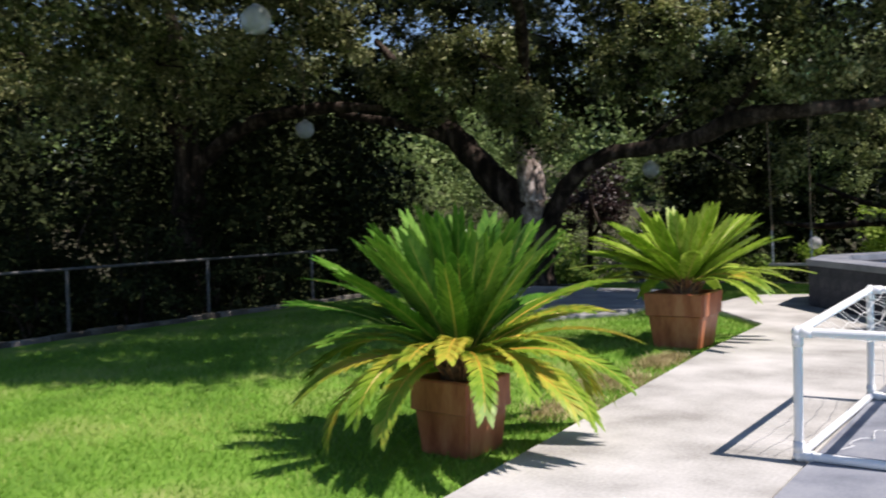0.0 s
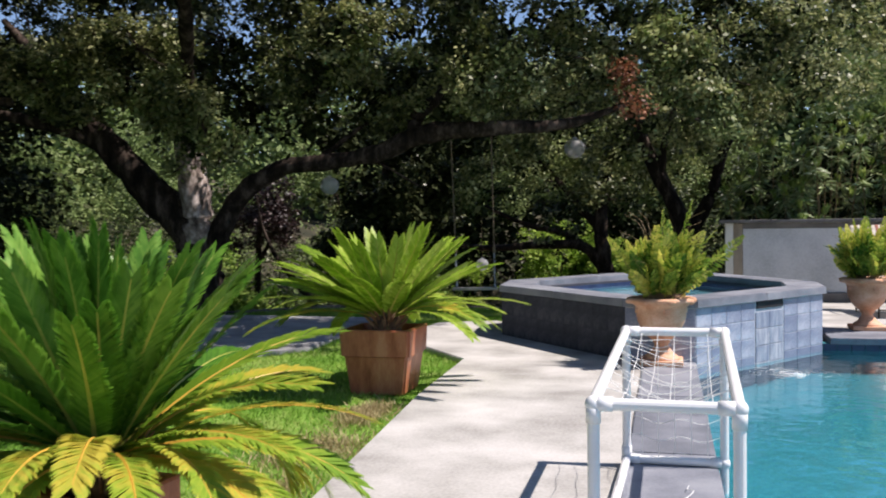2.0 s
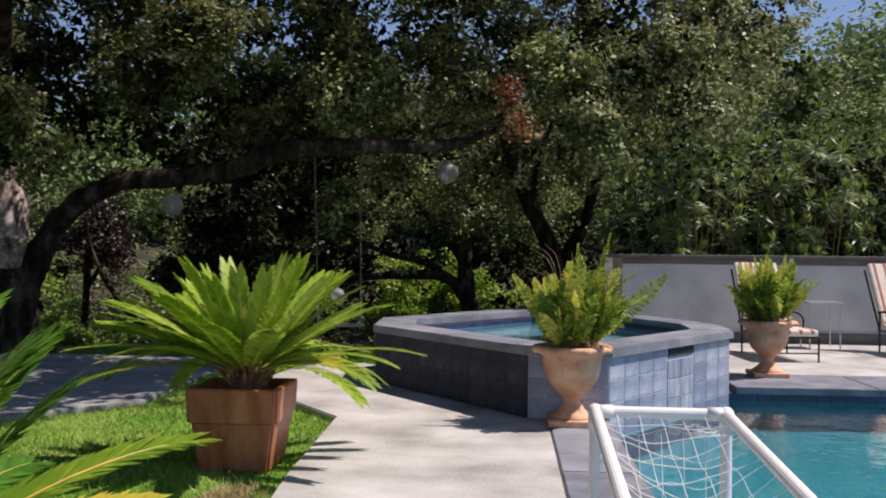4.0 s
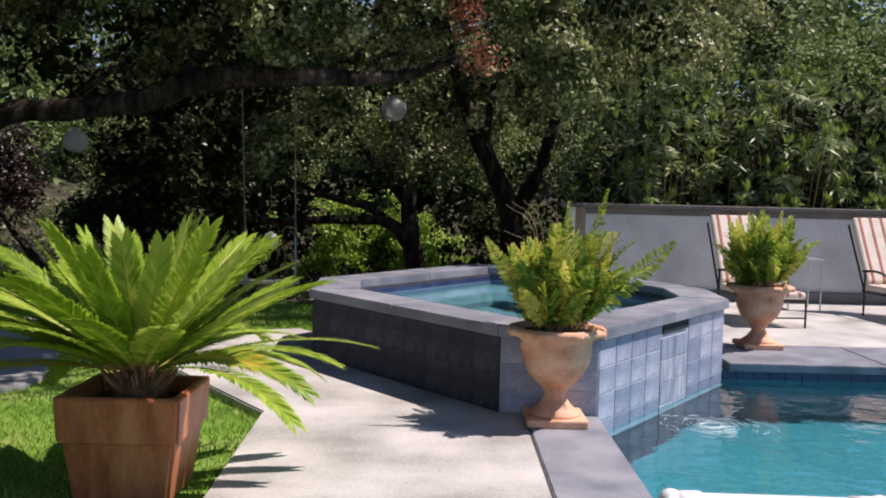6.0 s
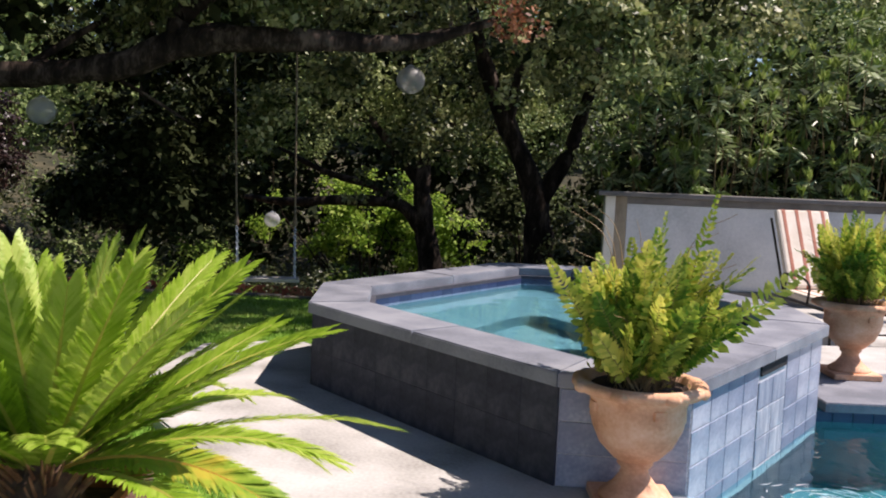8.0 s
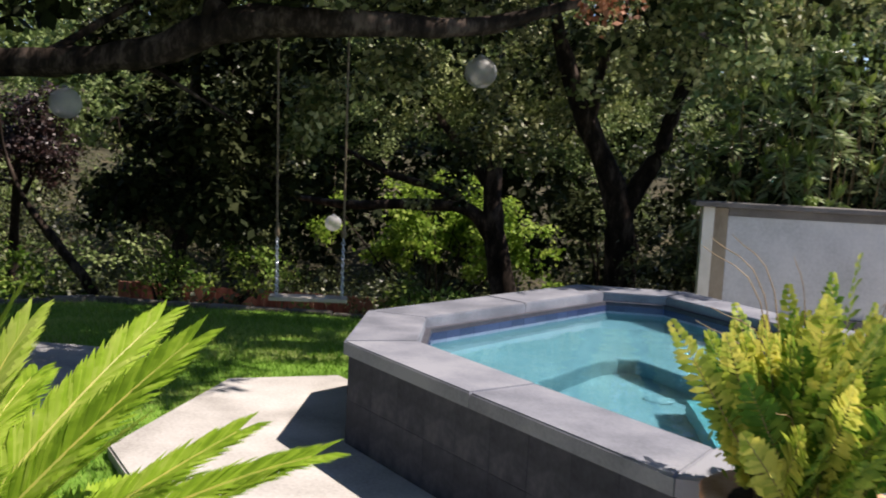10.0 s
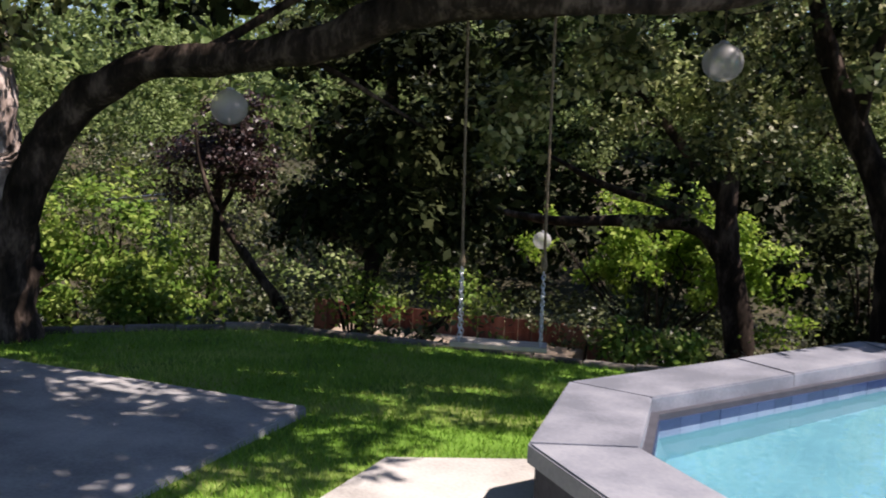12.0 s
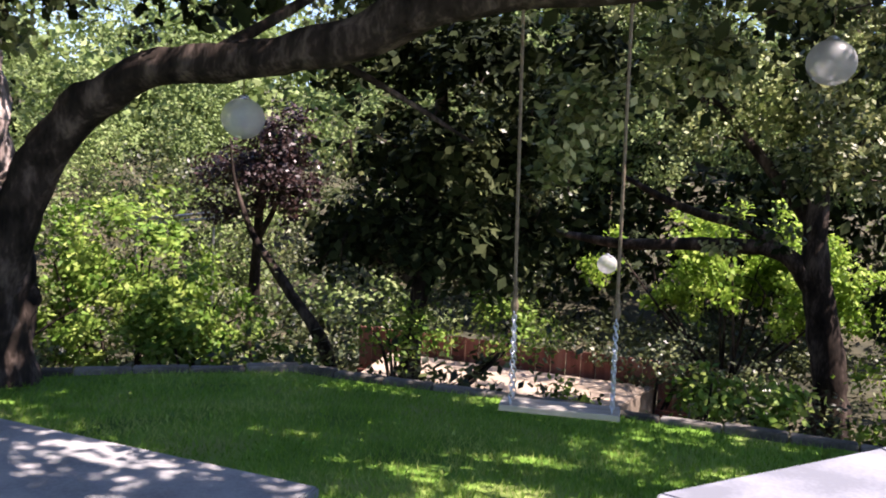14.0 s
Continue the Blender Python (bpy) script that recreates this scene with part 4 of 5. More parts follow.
# Shade below the tree is put into this shrub's dark leaves.
shrub([(-0.3, 24.8, 0.2, 1.5, 0.7, 1.3), (1.5, 24.0, 0.9, 1.3, 0.7, 1.4)], 90, 24, 0.15, M_SHADELEAF, "shrub below the forked oak, coloured dark for shade", gap=-0.4)
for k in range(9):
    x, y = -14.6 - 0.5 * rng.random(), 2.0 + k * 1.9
    # These shrubs carry the canopy's shade in their dark leaf colour.
    shrub([(x, y, 0.0, 1.2, 1.1, 1.0), (x - 1.2, y + 0.8, 0.8, 1.2, 1.1, 1.1)], 60, 26, 0.11, M_SHADELEAF, "shrub behind the pipe rail, coloured dark for shade", gap=-0.3)
for x, y in ((-3.35, 19.3), (-2.75, 19.25), (-4.9, 20.6)):
    shrub([(x, y, float(ground_z(x, y)) + 0.45, 0.28, 0.25, 0.32)], 420, 20, 0.08, M_SHRUB, "small bright seedling shrub by the kerb", gap=-1, spread=0.08)


def woods(name, blobs, clumps, per, leaf, mat, label):
    V, c = foliage(blobs, clumps, per, leaf, spread=leaf * 1.7, gap=-0.2, freq=0.25)
    tagged(quads(name, V, mat), label, "woods", kind="stuff")


blobs = []
for x in np.arange(-36, 20, 4.6):
    for y, heights in ((31.5, (0.8, 2.6)), (37.0, (1.2, 3.6, 5.6))):
        if y < 33 and -9 < x < 1:
            continue
        g = float(ground_z(x, y))
        for z in heights if x < 0 else (1.2, 4.0, 6.8):
            j = rng.normal(size=3) * 0.6
            blobs.append((x + j[0], y + j[1], g + z + j[2], 1.9, 1.7, 1.4))
woods("trees", blobs, 22, 38, 0.15, M_FAR, "sunlit green trees beyond the lower fence")
blobs = []
for y in np.arange(-6, 30, 3.6):
    for x in (-22.5, -27.0):
        g = float(ground_z(x, y))
        for z in (1.2, 4.0, 7.0):
            j = rng.normal(size=3) * 0.6
            blobs.append((x + j[0], y + j[1], g + z + j[2], 2.2, 2.3, 1.9))
# Dark fill in front of the lit woods, shade put into its colour.
blobs += spread_blobs((-19.4, -17.4, -15.4), (16.0, 18.2, 20.4), (0.6, 2.4, 4.2), (1.2, 1.1, 1.0), 0.3)
# Unseen high leaf row, added only to block sun from the woods below.
blobs += spread_blobs((-21.5, -19.5, -17.6), np.arange(5, 31, 3.0), (9.8,), (1.6, 1.9, 0.8), 0.4)
woods("trees", blobs, 21, 32, 0.20, M_SHADELEAF, "woodland coloured dark for shade, with an added unseen canopy")
blobs = spread_blobs(np.arange(-9.5, 3.0, 2.2), (33.0,), (2.6, 4.6, 6.6), (1.5, 1.2, 1.3), 0.4)
woods("trees", blobs, 34, 60, 0.10, M_FAR, "sunlit green trees behind the sunlit shrubs")
# Dark backing trees: deep shade is put into the leaf colour.
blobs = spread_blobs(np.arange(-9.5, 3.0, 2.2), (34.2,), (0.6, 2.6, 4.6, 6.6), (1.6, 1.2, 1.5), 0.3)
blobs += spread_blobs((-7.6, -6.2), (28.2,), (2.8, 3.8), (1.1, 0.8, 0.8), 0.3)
woods("trees", blobs, 26, 14, 0.34, M_SHADELEAF, "trees behind the sunlit shrubs, deep shade put in their colour")
blobs = []
for x in np.arange(-26, 5, 1.7):
    for y in np.arange(20.2, 44, 1.8):
        xx, yy = x + rng.normal() * 0.4, y + rng.normal() * 0.4
        if -9.6 < xx < -3.4 and 21.5 < yy < 25.6 or xx > -0.2 and yy < 21.5:
            continue
        blobs.append((xx, yy, float(ground_z(xx, yy)) + 0.25, 0.95, 0.95, 0.5 + 0.35 * rng.random()))
blobs += spread_blobs(np.arange(-15.5, -8.0, 1.8), (27.6,), (0.2, 1.5), (1.1, 0.8, 0.8), 0.3) + spread_blobs((-0.6, 1.2, 3.0), (28.4,), (0.6, 1.9), (1.1, 0.8, 0.9), 0.3)
woods("undergrowth", blobs, 24, 30, 0.11, M_UNDER, "low green undergrowth on the slope, darkened in colour for shade")
blobs = []
for a in np.arange(-95, 60, 3.4):
    for r in (46, 62):
        x, y = -2 + r * math.sin(radians(a)), 8 + r * math.cos(radians(a))
        g = float(ground_z(x, y))
        for z in (1.6, 4.8, 7.4) if 8 < a < 45 else (1.6, 4.8):
            j = rng.normal(size=3) * 0.8
            blobs.append((x + j[0], y + j[1], g + z + j[2], 3.2, 3.2, 2.4))
woods("trees", blobs, 6, 26, 0.44, M_FAR, "sunlit wooded hillside in the distance")


# ---- oleander hedge ----
def oleander(x, y, top, wide):
    root = empty("oleander_bush", (x, y, float(ground_z(x, y))), "tall oleander bush with long narrow leaves behind the wall", "bush", "oleander hedge")
    z0 = float(ground_z(x, y)) - 0.05
    stems = bmesh.new()
    tips = []
    for k in range(46):
        a, r = rng.random() * 2 * math.pi, wide * math.sqrt(rng.random())
        h = z0 + (top - z0) * (0.4 + 0.6 * rng.random()) * (1 - 0.25 * (r / wide) ** 2)
        e = (x + r * math.cos(a), y + r * math.sin(a) * 0.8, h)
        m = ((x + e[0]) / 2 + (e[0] - x) * 0.1, (y + e[1]) / 2, (z0 + h) / 2)
        add_tube(stems, smooth_line([(x + 0.15 * math.cos(a), y + 0.15 * math.sin(a), z0, 0.02), (*m, 0.013), (*e, 0.006)], 3), 5)
        tips.append((np.array(e), unit(unit(np.array(e) - np.array(m)) + np.array([0, 0, 0.5]))))
    tagged(keep_place(part("stem", stems, M_FERNSTEM), root), kind="stuff")
    for name, mat, count, lift, loose, back, lo in (("young_leaves", M_YOUNG, 18, 0.85, 0.42, 0.0, 0.16), ("leaves", M_OLEANDER, 26, -0.15, 0.75, 0.14, 0.20)):
        pos, al = [], []
        for p, dv in tips:
            for q in range(count):
                al.append(unit(dv * lift + unit(rng.normal(size=3)) * np.array([1, 1, 0.45]) * loose))
                pos.append(p - dv * back * (0.4 + rng.random()) + rng.normal(size=3) * 0.015)
        L = 0.85 * lo + 0.11 * rng.random(len(pos))
        tagged(keep_place(quads(name, leaf_quads(np.array(pos), np.array(al), L, L * 0.2, 0.15), mat), root), kind="stuff")
    # Dark fill paints the shade between the oleander's leaves.
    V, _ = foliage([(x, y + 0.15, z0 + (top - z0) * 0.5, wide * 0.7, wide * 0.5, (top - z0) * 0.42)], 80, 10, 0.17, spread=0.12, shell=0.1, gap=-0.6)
    tagged(keep_place(quads("inner_leaves", V, M_SHADELEAF), root), kind="stuff")


for x, y, top, wide in ((1.1, 20.4, 3.0, 0.9), (2.0, 19.9, 3.5, 1.0), (3.0, 20.3, 3.8, 1.05), (4.0, 19.9, 3.7, 1.0), (5.0, 20.3, 3.9, 1.05), (6.1, 20.0, 3.7, 1.0), (7.2, 20.2, 3.8, 1.0),
                        (2.6, 21.6, 4.3, 1.1), (4.4, 21.7, 4.6, 1.2), (6.3, 21.6, 4.4, 1.2), (8.4, 20.3, 3.6, 1.0), (1.4, 19.5, 2.2, 0.6), (3.5, 19.45, 2.2, 0.7), (5.5, 19.45, 2.3, 0.7)):
    oleander(x, y, top, wide)
# Dark backing puts the hedge's inner shade into leaf colour.
shrub([(2.2, 21.3, 1.6, 1.3, 0.5, 1.5), (4.6, 21.3, 1.8, 1.6, 0.5, 1.6), (7.0, 21.3, 1.8, 1.6, 0.5, 1.6)], 70, 20, 0.20, M_SHADELEAF, "leafy thicket within the oleander hedge, coloured dark for shade", gap=-0.5)


# ---- garden wall ----
WY = 18.6
wall = empty("garden_wall", (4, WY, 0), "low white-panelled garden wall with dark capping", "wall", kind="structure")
keep_place(part("post", box((0.11, WY - 0.07, -0.5), (0.24, WY + 0.07, 1.38), 0.006), M_WALLPOST), wall)
keep_place(part("post", box((0.243, WY - 0.05, -0.5), (0.40, WY + 0.06, 1.36), 0.006), M_WALLFRAME), wall)
keep_place(part("capping", box((0.0, WY - 0.16, 1.365), (9.6, WY + 0.16, 1.425), 0.01), M_CAP), wall)
keep_place(part("rail", box((0.403, WY - 0.04, 1.27), (9.6, WY + 0.05, 1.362), 0.004), M_CAP), wall)
keep_place(part("plinth", box((0.403, WY - 0.10, -0.3), (9.6, WY + 0.08, 0.16), 0.01), M_CAP), wall)
for k in range(4):
    keep_place(part("panel", box((0.406 + k * 2.31, WY - 0.025, 0.163), (0.406 + (k + 1) * 2.31 - 0.004, WY + 0.03, 1.267), 0.003), M_WHITEWALL), wall)

# ---- lawn kerb, rail fence, lower fence ----
kerb = empty("kerb", (-5, 18.5, -0.2), "low rough stone kerb along the lawn edge", "kerb", kind="structure")
path = []
for x in np.arange(-0.6, -7.0, -0.5):
    path.append((x, 18.48))
a = (-7.0, 18.48)
b = (-11.35, 15.05)
for k in range(12):
    path.append(lerp2(a, b, k / 11))
for y in np.arange(14.6, 2.0, -0.6):
    path.append((-11.42, y))
for p, q in zip(path, path[1:]):
    d = Vector((q[0] - p[0], q[1] - p[1]))
    st = part("stone", box((0.006, -0.07, -0.3), (d.length - 0.006, 0.07, 0.035 + 0.03 * rng.random()), 0.018), M_KERB)
    st.matrix_world = Matrix.Translation((p[0], p[1], float(lawn_z(p[0], p[1])))) @ Matrix.Rotation(math.atan2(d.y, d.x), 4, "Z")
    keep_place(st, kerb)
fence = empty("rail_fence", (-11.6, 10, -0.2), "pipe rail fence along the lawn edge, coloured dark for shade", "fence")
for y in (2.5, 5.2, 7.84, 10.4, 12.9):
    keep_place(part("post", bar((-11.62, y, -0.6), (-11.62, y, 0.74), 0.024), M_RAIL), fence)
keep_place(part("rail", bar((-11.62, 2.0, 0.75), (-11.62, 13.6, 0.74), 0.021), M_RAIL), fence)
lower = empty("board_fence", (-6.5, 25, -2), "weathered redwood board fence on the lower slope", "fence")
for k in range(23):
    x = -9.6 + k * 0.24
    keep_place(part("board", box((x, 24.96 + 0.01 * (k % 2), -2.4), (x + 0.228, 24.985 + 0.01 * (k % 2), -0.9 - 0.02 * rng.random()), 0.003), M_REDWOOD), lower)
keep_place(part("rail", box((-9.6, 24.9, -1.75), (-4.1, 24.955, -1.64), 0.004), M_REDWOOD), lower)
tagged(part("path", prism([(-8.6, 22.6), (-4.9, 22.6), (-4.6, 24.85), (-9.0, 24.85)], -2.4, -1.28, 0.02), M_SAND), "pale sunlit landing below the lawn", "path", kind="structure")


handrail = empty("handrail", (-15.2, 27, float(ground_z(-15.2, 27))), "pale pipe handrail beside steps on the wooded slope", "handrail")
for lift in (0.0, 0.12):
    keep_place(part("rail", bar((-16.3, 27.0, 0.27 + lift), (-13.9, 27.0, 0.60 + lift), 0.025), M_STEEL), handrail)
for hx, hz in ((-16.1, 0.42), (-14.1, 0.69)):
    keep_place(part("post", bar((hx, 27.0, float(ground_z(hx, 27.0)) - 0.1), (hx, 27.0, hz), 0.025), M_STEEL), handrail)


# ---- potted cycads ----
def frond_mesh(name, length, rise, droop, width, stations, leaf_w, forward, vee, r0, mats, bare=0.12, loose=0.06, root_w=0.12, tipward=0.5, blunt=False):
    """One feather leaf along +x: rachis and two rows of leaflets."""
    steps = 14
    pts, ang, p = [], rise, np.array([0.0, 0.0, 0.0])
    for k in range(steps + 1):
        pts.append(p.copy())
        p = p + np.array([math.cos(ang), 0, math.sin(ang)]) * length / steps
        ang -= droop / steps * (0.5 + k / steps)
    pts = np.array(pts)
    verts, faces, mi = [], [], []
    for k in range(steps):
        for i, (a, b, ra, rb) in enumerate(((pts[k], pts[k + 1], r0 * (1 - k / steps * 0.85), r0 * (1 - (k + 1) / steps * 0.85)),)):
            n0 = len(verts)
            for q, r in ((a, ra), (b, rb)):
                verts += [q + np.array([0, r, 0]), q + np.array([0, -r, 0]), q + np.array([0, 0, r])]
            for e, f in ((0, 1), (1, 2), (2, 0)):
                faces.append((n0 + e, n0 + f, n0 + 3 + f, n0 + 3 + e))
                mi.append(1)
    for k in range(stations):
        s = bare + (1 - bare) * (k + 0.5) / stations
        f = s * steps
        i = min(int(f), steps - 1)
        q = pts[i] + (pts[i + 1] - pts[i]) * (f - i)
        tg = unit(pts[i + 1] - pts[i])
        nrm = np.array([-tg[2], 0, tg[0]])
        u = (s - bare) / (1 - bare)
        ll = width * (0.35 + 0.65 * math.sin(math.pi * min(1, 0.18 + u * 0.78)) ** 0.7) * (1.0 if u < 0.72 else 1.0 - (u - 0.72) * 1.9)
        if blunt:
            ll = width * min(1.0, 0.5 + 1.6 * u) * (1.0 if u < 0.8 else 1.0 - (u - 0.8) * 1.5)
        for sd in (1, -1):
            dv = unit(tg * (forward + tipward * u * u) + np.array([0, sd, 0]) + nrm * vee + rng.normal(size=3) * loose)
            side = unit(np.cross(dv, nrm))
            m = q + dv * ll * 0.62
            t = q + dv * ll - nrm * ll * 0.08
            n0 = len(verts)
            verts += [q + side * leaf_w * root_w, m + side * leaf_w / 2, t, m - side * leaf_w / 2, q - side * leaf_w * root_w]
            faces.append((n0, n0 + 1, n0 + 2, n0 + 3, n0 + 4))
            mi.append(0)
    me = bpy.data.meshes.new(name)
    me.from_pydata([tuple(v) for v in verts], [], faces)
    for m in mats:
        me.materials.append(m)
    me.polygons.foreach_set("material_index", mi)
    return me


def planter(x, y, z, turn, top, bottom, height):
    pot = empty("planter", (x, y, z), "square tapered brown glazed terracotta planter filled with mulch", "planter", "square planters", turn=turn)
    cy = height * 0.60

    def frustum(z0, h0, z1, h1, bev):
        bm = bmesh.new()
        lo = [bm.verts.new((sx * h0, sy * h0, z0)) for sx, sy in ((-1, -1), (1, -1), (1, 1), (-1, 1))]
        hi = [bm.verts.new((sx * h1, sy * h1, z1)) for sx, sy in ((-1, -1), (1, -1), (1, 1), (-1, 1))]
        for k in range(4):
            bm.faces.new((lo[k], lo[(k + 1) % 4], hi[(k + 1) % 4], hi[k]))
        bm.faces.new(lo[::-1])
        bm.faces.new(hi)
        bmesh.ops.bevel(bm, geom=list(bm.edges), offset=bev, segments=3, affect="EDGES")
        return bm
    mid = bottom + (top - bottom) * 0.6
    part("body", frustum(0, bottom, cy + 0.01, mid, 0.018), M_TERRA, pot)
    # collar is a hollow ring
    bm = bmesh.new()
    loops = []
    for zz, hh in ((cy, mid + 0.02), (height - 0.012, top), (height, top - 0.008), (height, top - 0.04), (height - 0.09, top - 0.05)):
        loops.append([bm.verts.new((sx * hh, sy * hh, zz)) for sx, sy in ((-1, -1), (1, -1), (1, 1), (-1, 1))])
    for a, b in zip(loops, loops[1:]):
        for k in range(4):
            bm.faces.new((a[k], a[(k + 1) % 4], b[(k + 1) % 4], b[k]))
    bm.faces.new(loops[0][::-1])
    edges = [e for e in bm.edges if abs(e.verts[0].co.z - e.verts[1].co.z) > 0.05]
    bmesh.ops.bevel(bm, geom=edges, offset=0.02, segments=3, affect="EDGES")
    part("collar", bm, M_TERRA, pot)
    part("soil", box((-top + 0.052, -top + 0.052, height - 0.14), (top - 0.052, top - 0.052, height - 0.085)), M_SOIL, pot)
    return pot


def cycad(x, y, z, specs, label, clear=None, green=M_CYCAD):
    root = empty("sago_palm", (x, y, z), label, "palm", "potted cycads")
    cx = bmesh.new()
    prof = [(0.10, -0.06), (0.13, 0.02), (0.125, 0.10), (0.09, 0.17), (0.03, 0.20)]
    cx = lathe(prof, 18)
    for v in cx.verts:
        v.co += Vector((noise.noise(v.co * 30), noise.noise(v.co * 30 + Vector((5, 0, 0))), 0)) * 0.02
    part("caudex", cx, M_CAUDEX, root)
    stubs = bmesh.new()
    for k in range(60):
        a, h = rng.random() * 6.283, rng.random() * 0.15
        r = 0.11
        e = 0.10 + 0.07 * rng.random()
        add_tube(stubs, [(r * math.cos(a), r * math.sin(a), h, 0.008), ((r + e * 0.7) * math.cos(a), (r + e * 0.7) * math.sin(a), h + e * 0.75, 0.004)], 4)
    tagged(part("leaf_stub", stubs, M_STUB, root), kind="stuff")
    for count, el, ln, dr, wd, old in specs:
        for k in range(count):
            az = 2 * math.pi * (k + rng.random() * 0.7) / count + rng.random() * 0.2
            if clear and el[1] < 40 and clear[0] < math.degrees(az) % 360 < clear[1]:
                continue
            rise = radians(el[0] + (el[1] - el[0]) * rng.random())
            length = ln[0] + (ln[1] - ln[0]) * rng.random()
            me = frond_mesh("frond", length, rise, radians(dr[0] + (dr[1] - dr[0]) * rng.random()), wd * 0.84, 108, 0.0165, 0.95, 0.16, 0.012,
                            (M_CYCADOLD, M_RACHISOLD) if rng.random() < old else (green, M_RACHIS), 0.10, 0.06, 0.28, 1.3, True)
            ob = new("frond", me)
            ob.parent = root
            ob.matrix_basis = Matrix.Translation((0.05 * math.cos(az), 0.05 * math.sin(az), 0.13)) @ Matrix.Rotation(az, 4, "Z") @ Matrix.Rotation(rng.normal() * 0.16, 4, "X")
    return root


planter(-3.065, 4.72, -0.085, -4, 0.225, 0.18, 0.47)
cycad(-3.07, 4.74, 0.35, [(24, (66, 88), (0.76, 0.92), (4, 16), 0.165, 0.0), (30, (44, 66), (0.84, 1.0), (8, 26), 0.17, 0.0), (17, (24, 44), (0.95, 1.08), (35, 65), 0.175, 0.6), (20, (10, 28), (0.94, 1.12), (62, 100), 0.175, 0.95)],
      "large sago palm with green fronds and yellowing lower leaves", None, M_CYCADDARK)
planter(-3.33, 9.40, -0.075, 0, 0.315, 0.24, 0.57)
cycad(-3.30, 9.38, 0.44, [(12, (56, 76), (0.74, 0.88), (4, 16), 0.165, 0.0), (30, (28, 54), (0.90, 1.08), (8, 28), 0.175, 0.0), (22, (8, 30), (0.98, 1.18), (35, 80), 0.17, 0.1)],
      "bright green sago palm with stiff feathery fronds", (238, 312))


# ---- urns with ferns ----
def urn(x, y, z):
    root = empty("urn", (x, y, z), "bare terracotta pedestal urn on a square foot by the pool", "urn", "terracotta urns")
    part("plinth", box((-0.205, -0.205, 0.0), (0.205, 0.205, 0.055), 0.012), M_URN, root)
    prof = [(0.0, 0.05), (0.175, 0.052), (0.17, 0.075), (0.115, 0.115), (0.075, 0.17), (0.068, 0.20), (0.09, 0.225), (0.088, 0.24), (0.12, 0.262), (0.185, 0.33), (0.225, 0.42), (0.232, 0.455), (0.238, 0.462), (0.236, 0.53), (0.245, 0.565), (0.27, 0.585), (0.315, 0.598), (0.335, 0.62), (0.33, 0.645), (0.30, 0.655), (0.262, 0.645), (0.25, 0.60), (0.0, 0.595)]
    part("bowl", lathe(prof, 40), M_URN, root, smooth=True)
    for k in range(8):
        a = 2 * math.pi * k / 8 + 0.3
        orn = bmesh.new()
        bmesh.ops.create_uvsphere(orn, u_segments=10, v_segments=6, radius=1.0)
        bmesh.ops.transform(orn, matrix=Matrix.Rotation(a, 4, "Z") @ Matrix.Translation((0.322, 0, 0.622)) @ Matrix.Diagonal((0.026, 0.05, 0.028, 1)), verts=orn.verts)
        part("boss", orn, M_URN, root, smooth=True)
    for k in range(4):
        a = math.pi / 2 * k + 0.25
        orn = box((-0.012, -0.035, 0.50), (0.012, 0.035, 0.55), 0.008)
        bmesh.ops.transform(orn, matrix=Matrix.Rotation(a, 4, "Z") @ Matrix.Translation((0.238, 0, 0)), verts=orn.verts)
        part("tablet", orn, M_URN, root)
    return root


def fern(x, y, z, big, label, lean=None):
    root = empty("fern", (x, y, z), label, "fern", "potted ferns")
    part("soil", lathe([(0.0, -0.01), (0.245, -0.01), (0.24, 0.02), (0.0, 0.03)], 20), M_SOIL, root)
    for k in range(200):
        az = rng.random() * 2 * math.pi
        u = rng.random()
        rise = radians(66 + 24 * u)
        length = big * (0.34 + 0.62 * rng.random() ** 1.2 * (0.5 + 0.5 * u))
        if lean is not None and math.cos(az - lean) < 0.2:
            rise, length = radians(80 + 10 * u), length * 0.8
        me = frond_mesh("frond", length, rise, radians(4 + (56 if rise < 1.39 else 16) * rng.random() ** 1.5), 0.068 + 0.03 * rng.random(), 26, 0.026, 0.3, 0.1, 0.0035, (M_FERN, M_FERNSTEM), 0.28, 0.16)
        ob = new("frond", me)
        ob.parent = root
        r = 0.16 * math.sqrt(rng.random())
        b = az + rng.normal() * 0.6
        ob.matrix_basis = Matrix.Translation((r * math.cos(b), r * math.sin(b), 0.0)) @ Matrix.Rotation(az, 4, "Z") @ Matrix.Rotation(rng.normal() * 0.3, 4, "X")
    wires = bmesh.new()
    for k in range(14):
        az, l = rng.random() * 6.283, big * (0.5 + 0.6 * rng.random())
        add_tube(wires, smooth_line([(0.08 * math.cos(az), 0.08 * math.sin(az), 0, 0.003), (0.2 * math.cos(az), 0.2 * math.sin(az), l * 0.6, 0.0022), (0.42 * math.cos(az), 0.42 * math.sin(az), l * 0.75, 0.0012)], 4), 4)
    tagged(part("stem", wires, M_FERNSTEM, root), kind="stuff")
    V, c = foliage([(0, 0, 0.22, 0.24, 0.24, 0.18)], 600, 10, 0.045, spread=0.05, shell=0.2, gap=-0.5, freq=3.0)
    quads("leaves", V, M_FERN, root)


urn(-0.95, 10.80, 0.012)
fern(-0.95, 10.80, 0.612, 1.12, "bushy yellow-green sword fern in a terracotta urn", 0.3)
urn(1.57, 14.2, 0.012)
fern(1.57, 14.2, 0.612, 0.90, "leafy light green fern in the far urn")

# ---- goal ----
goal = empty("pool_goal", (-0.9, 6.0, 0), "white plastic pipe goal with a loose white net", "goal")
GX0, GX1, GY0, GY1, GZ, GR = -1.152, -0.615, 5.09, 6.91, 0.694, 0.024


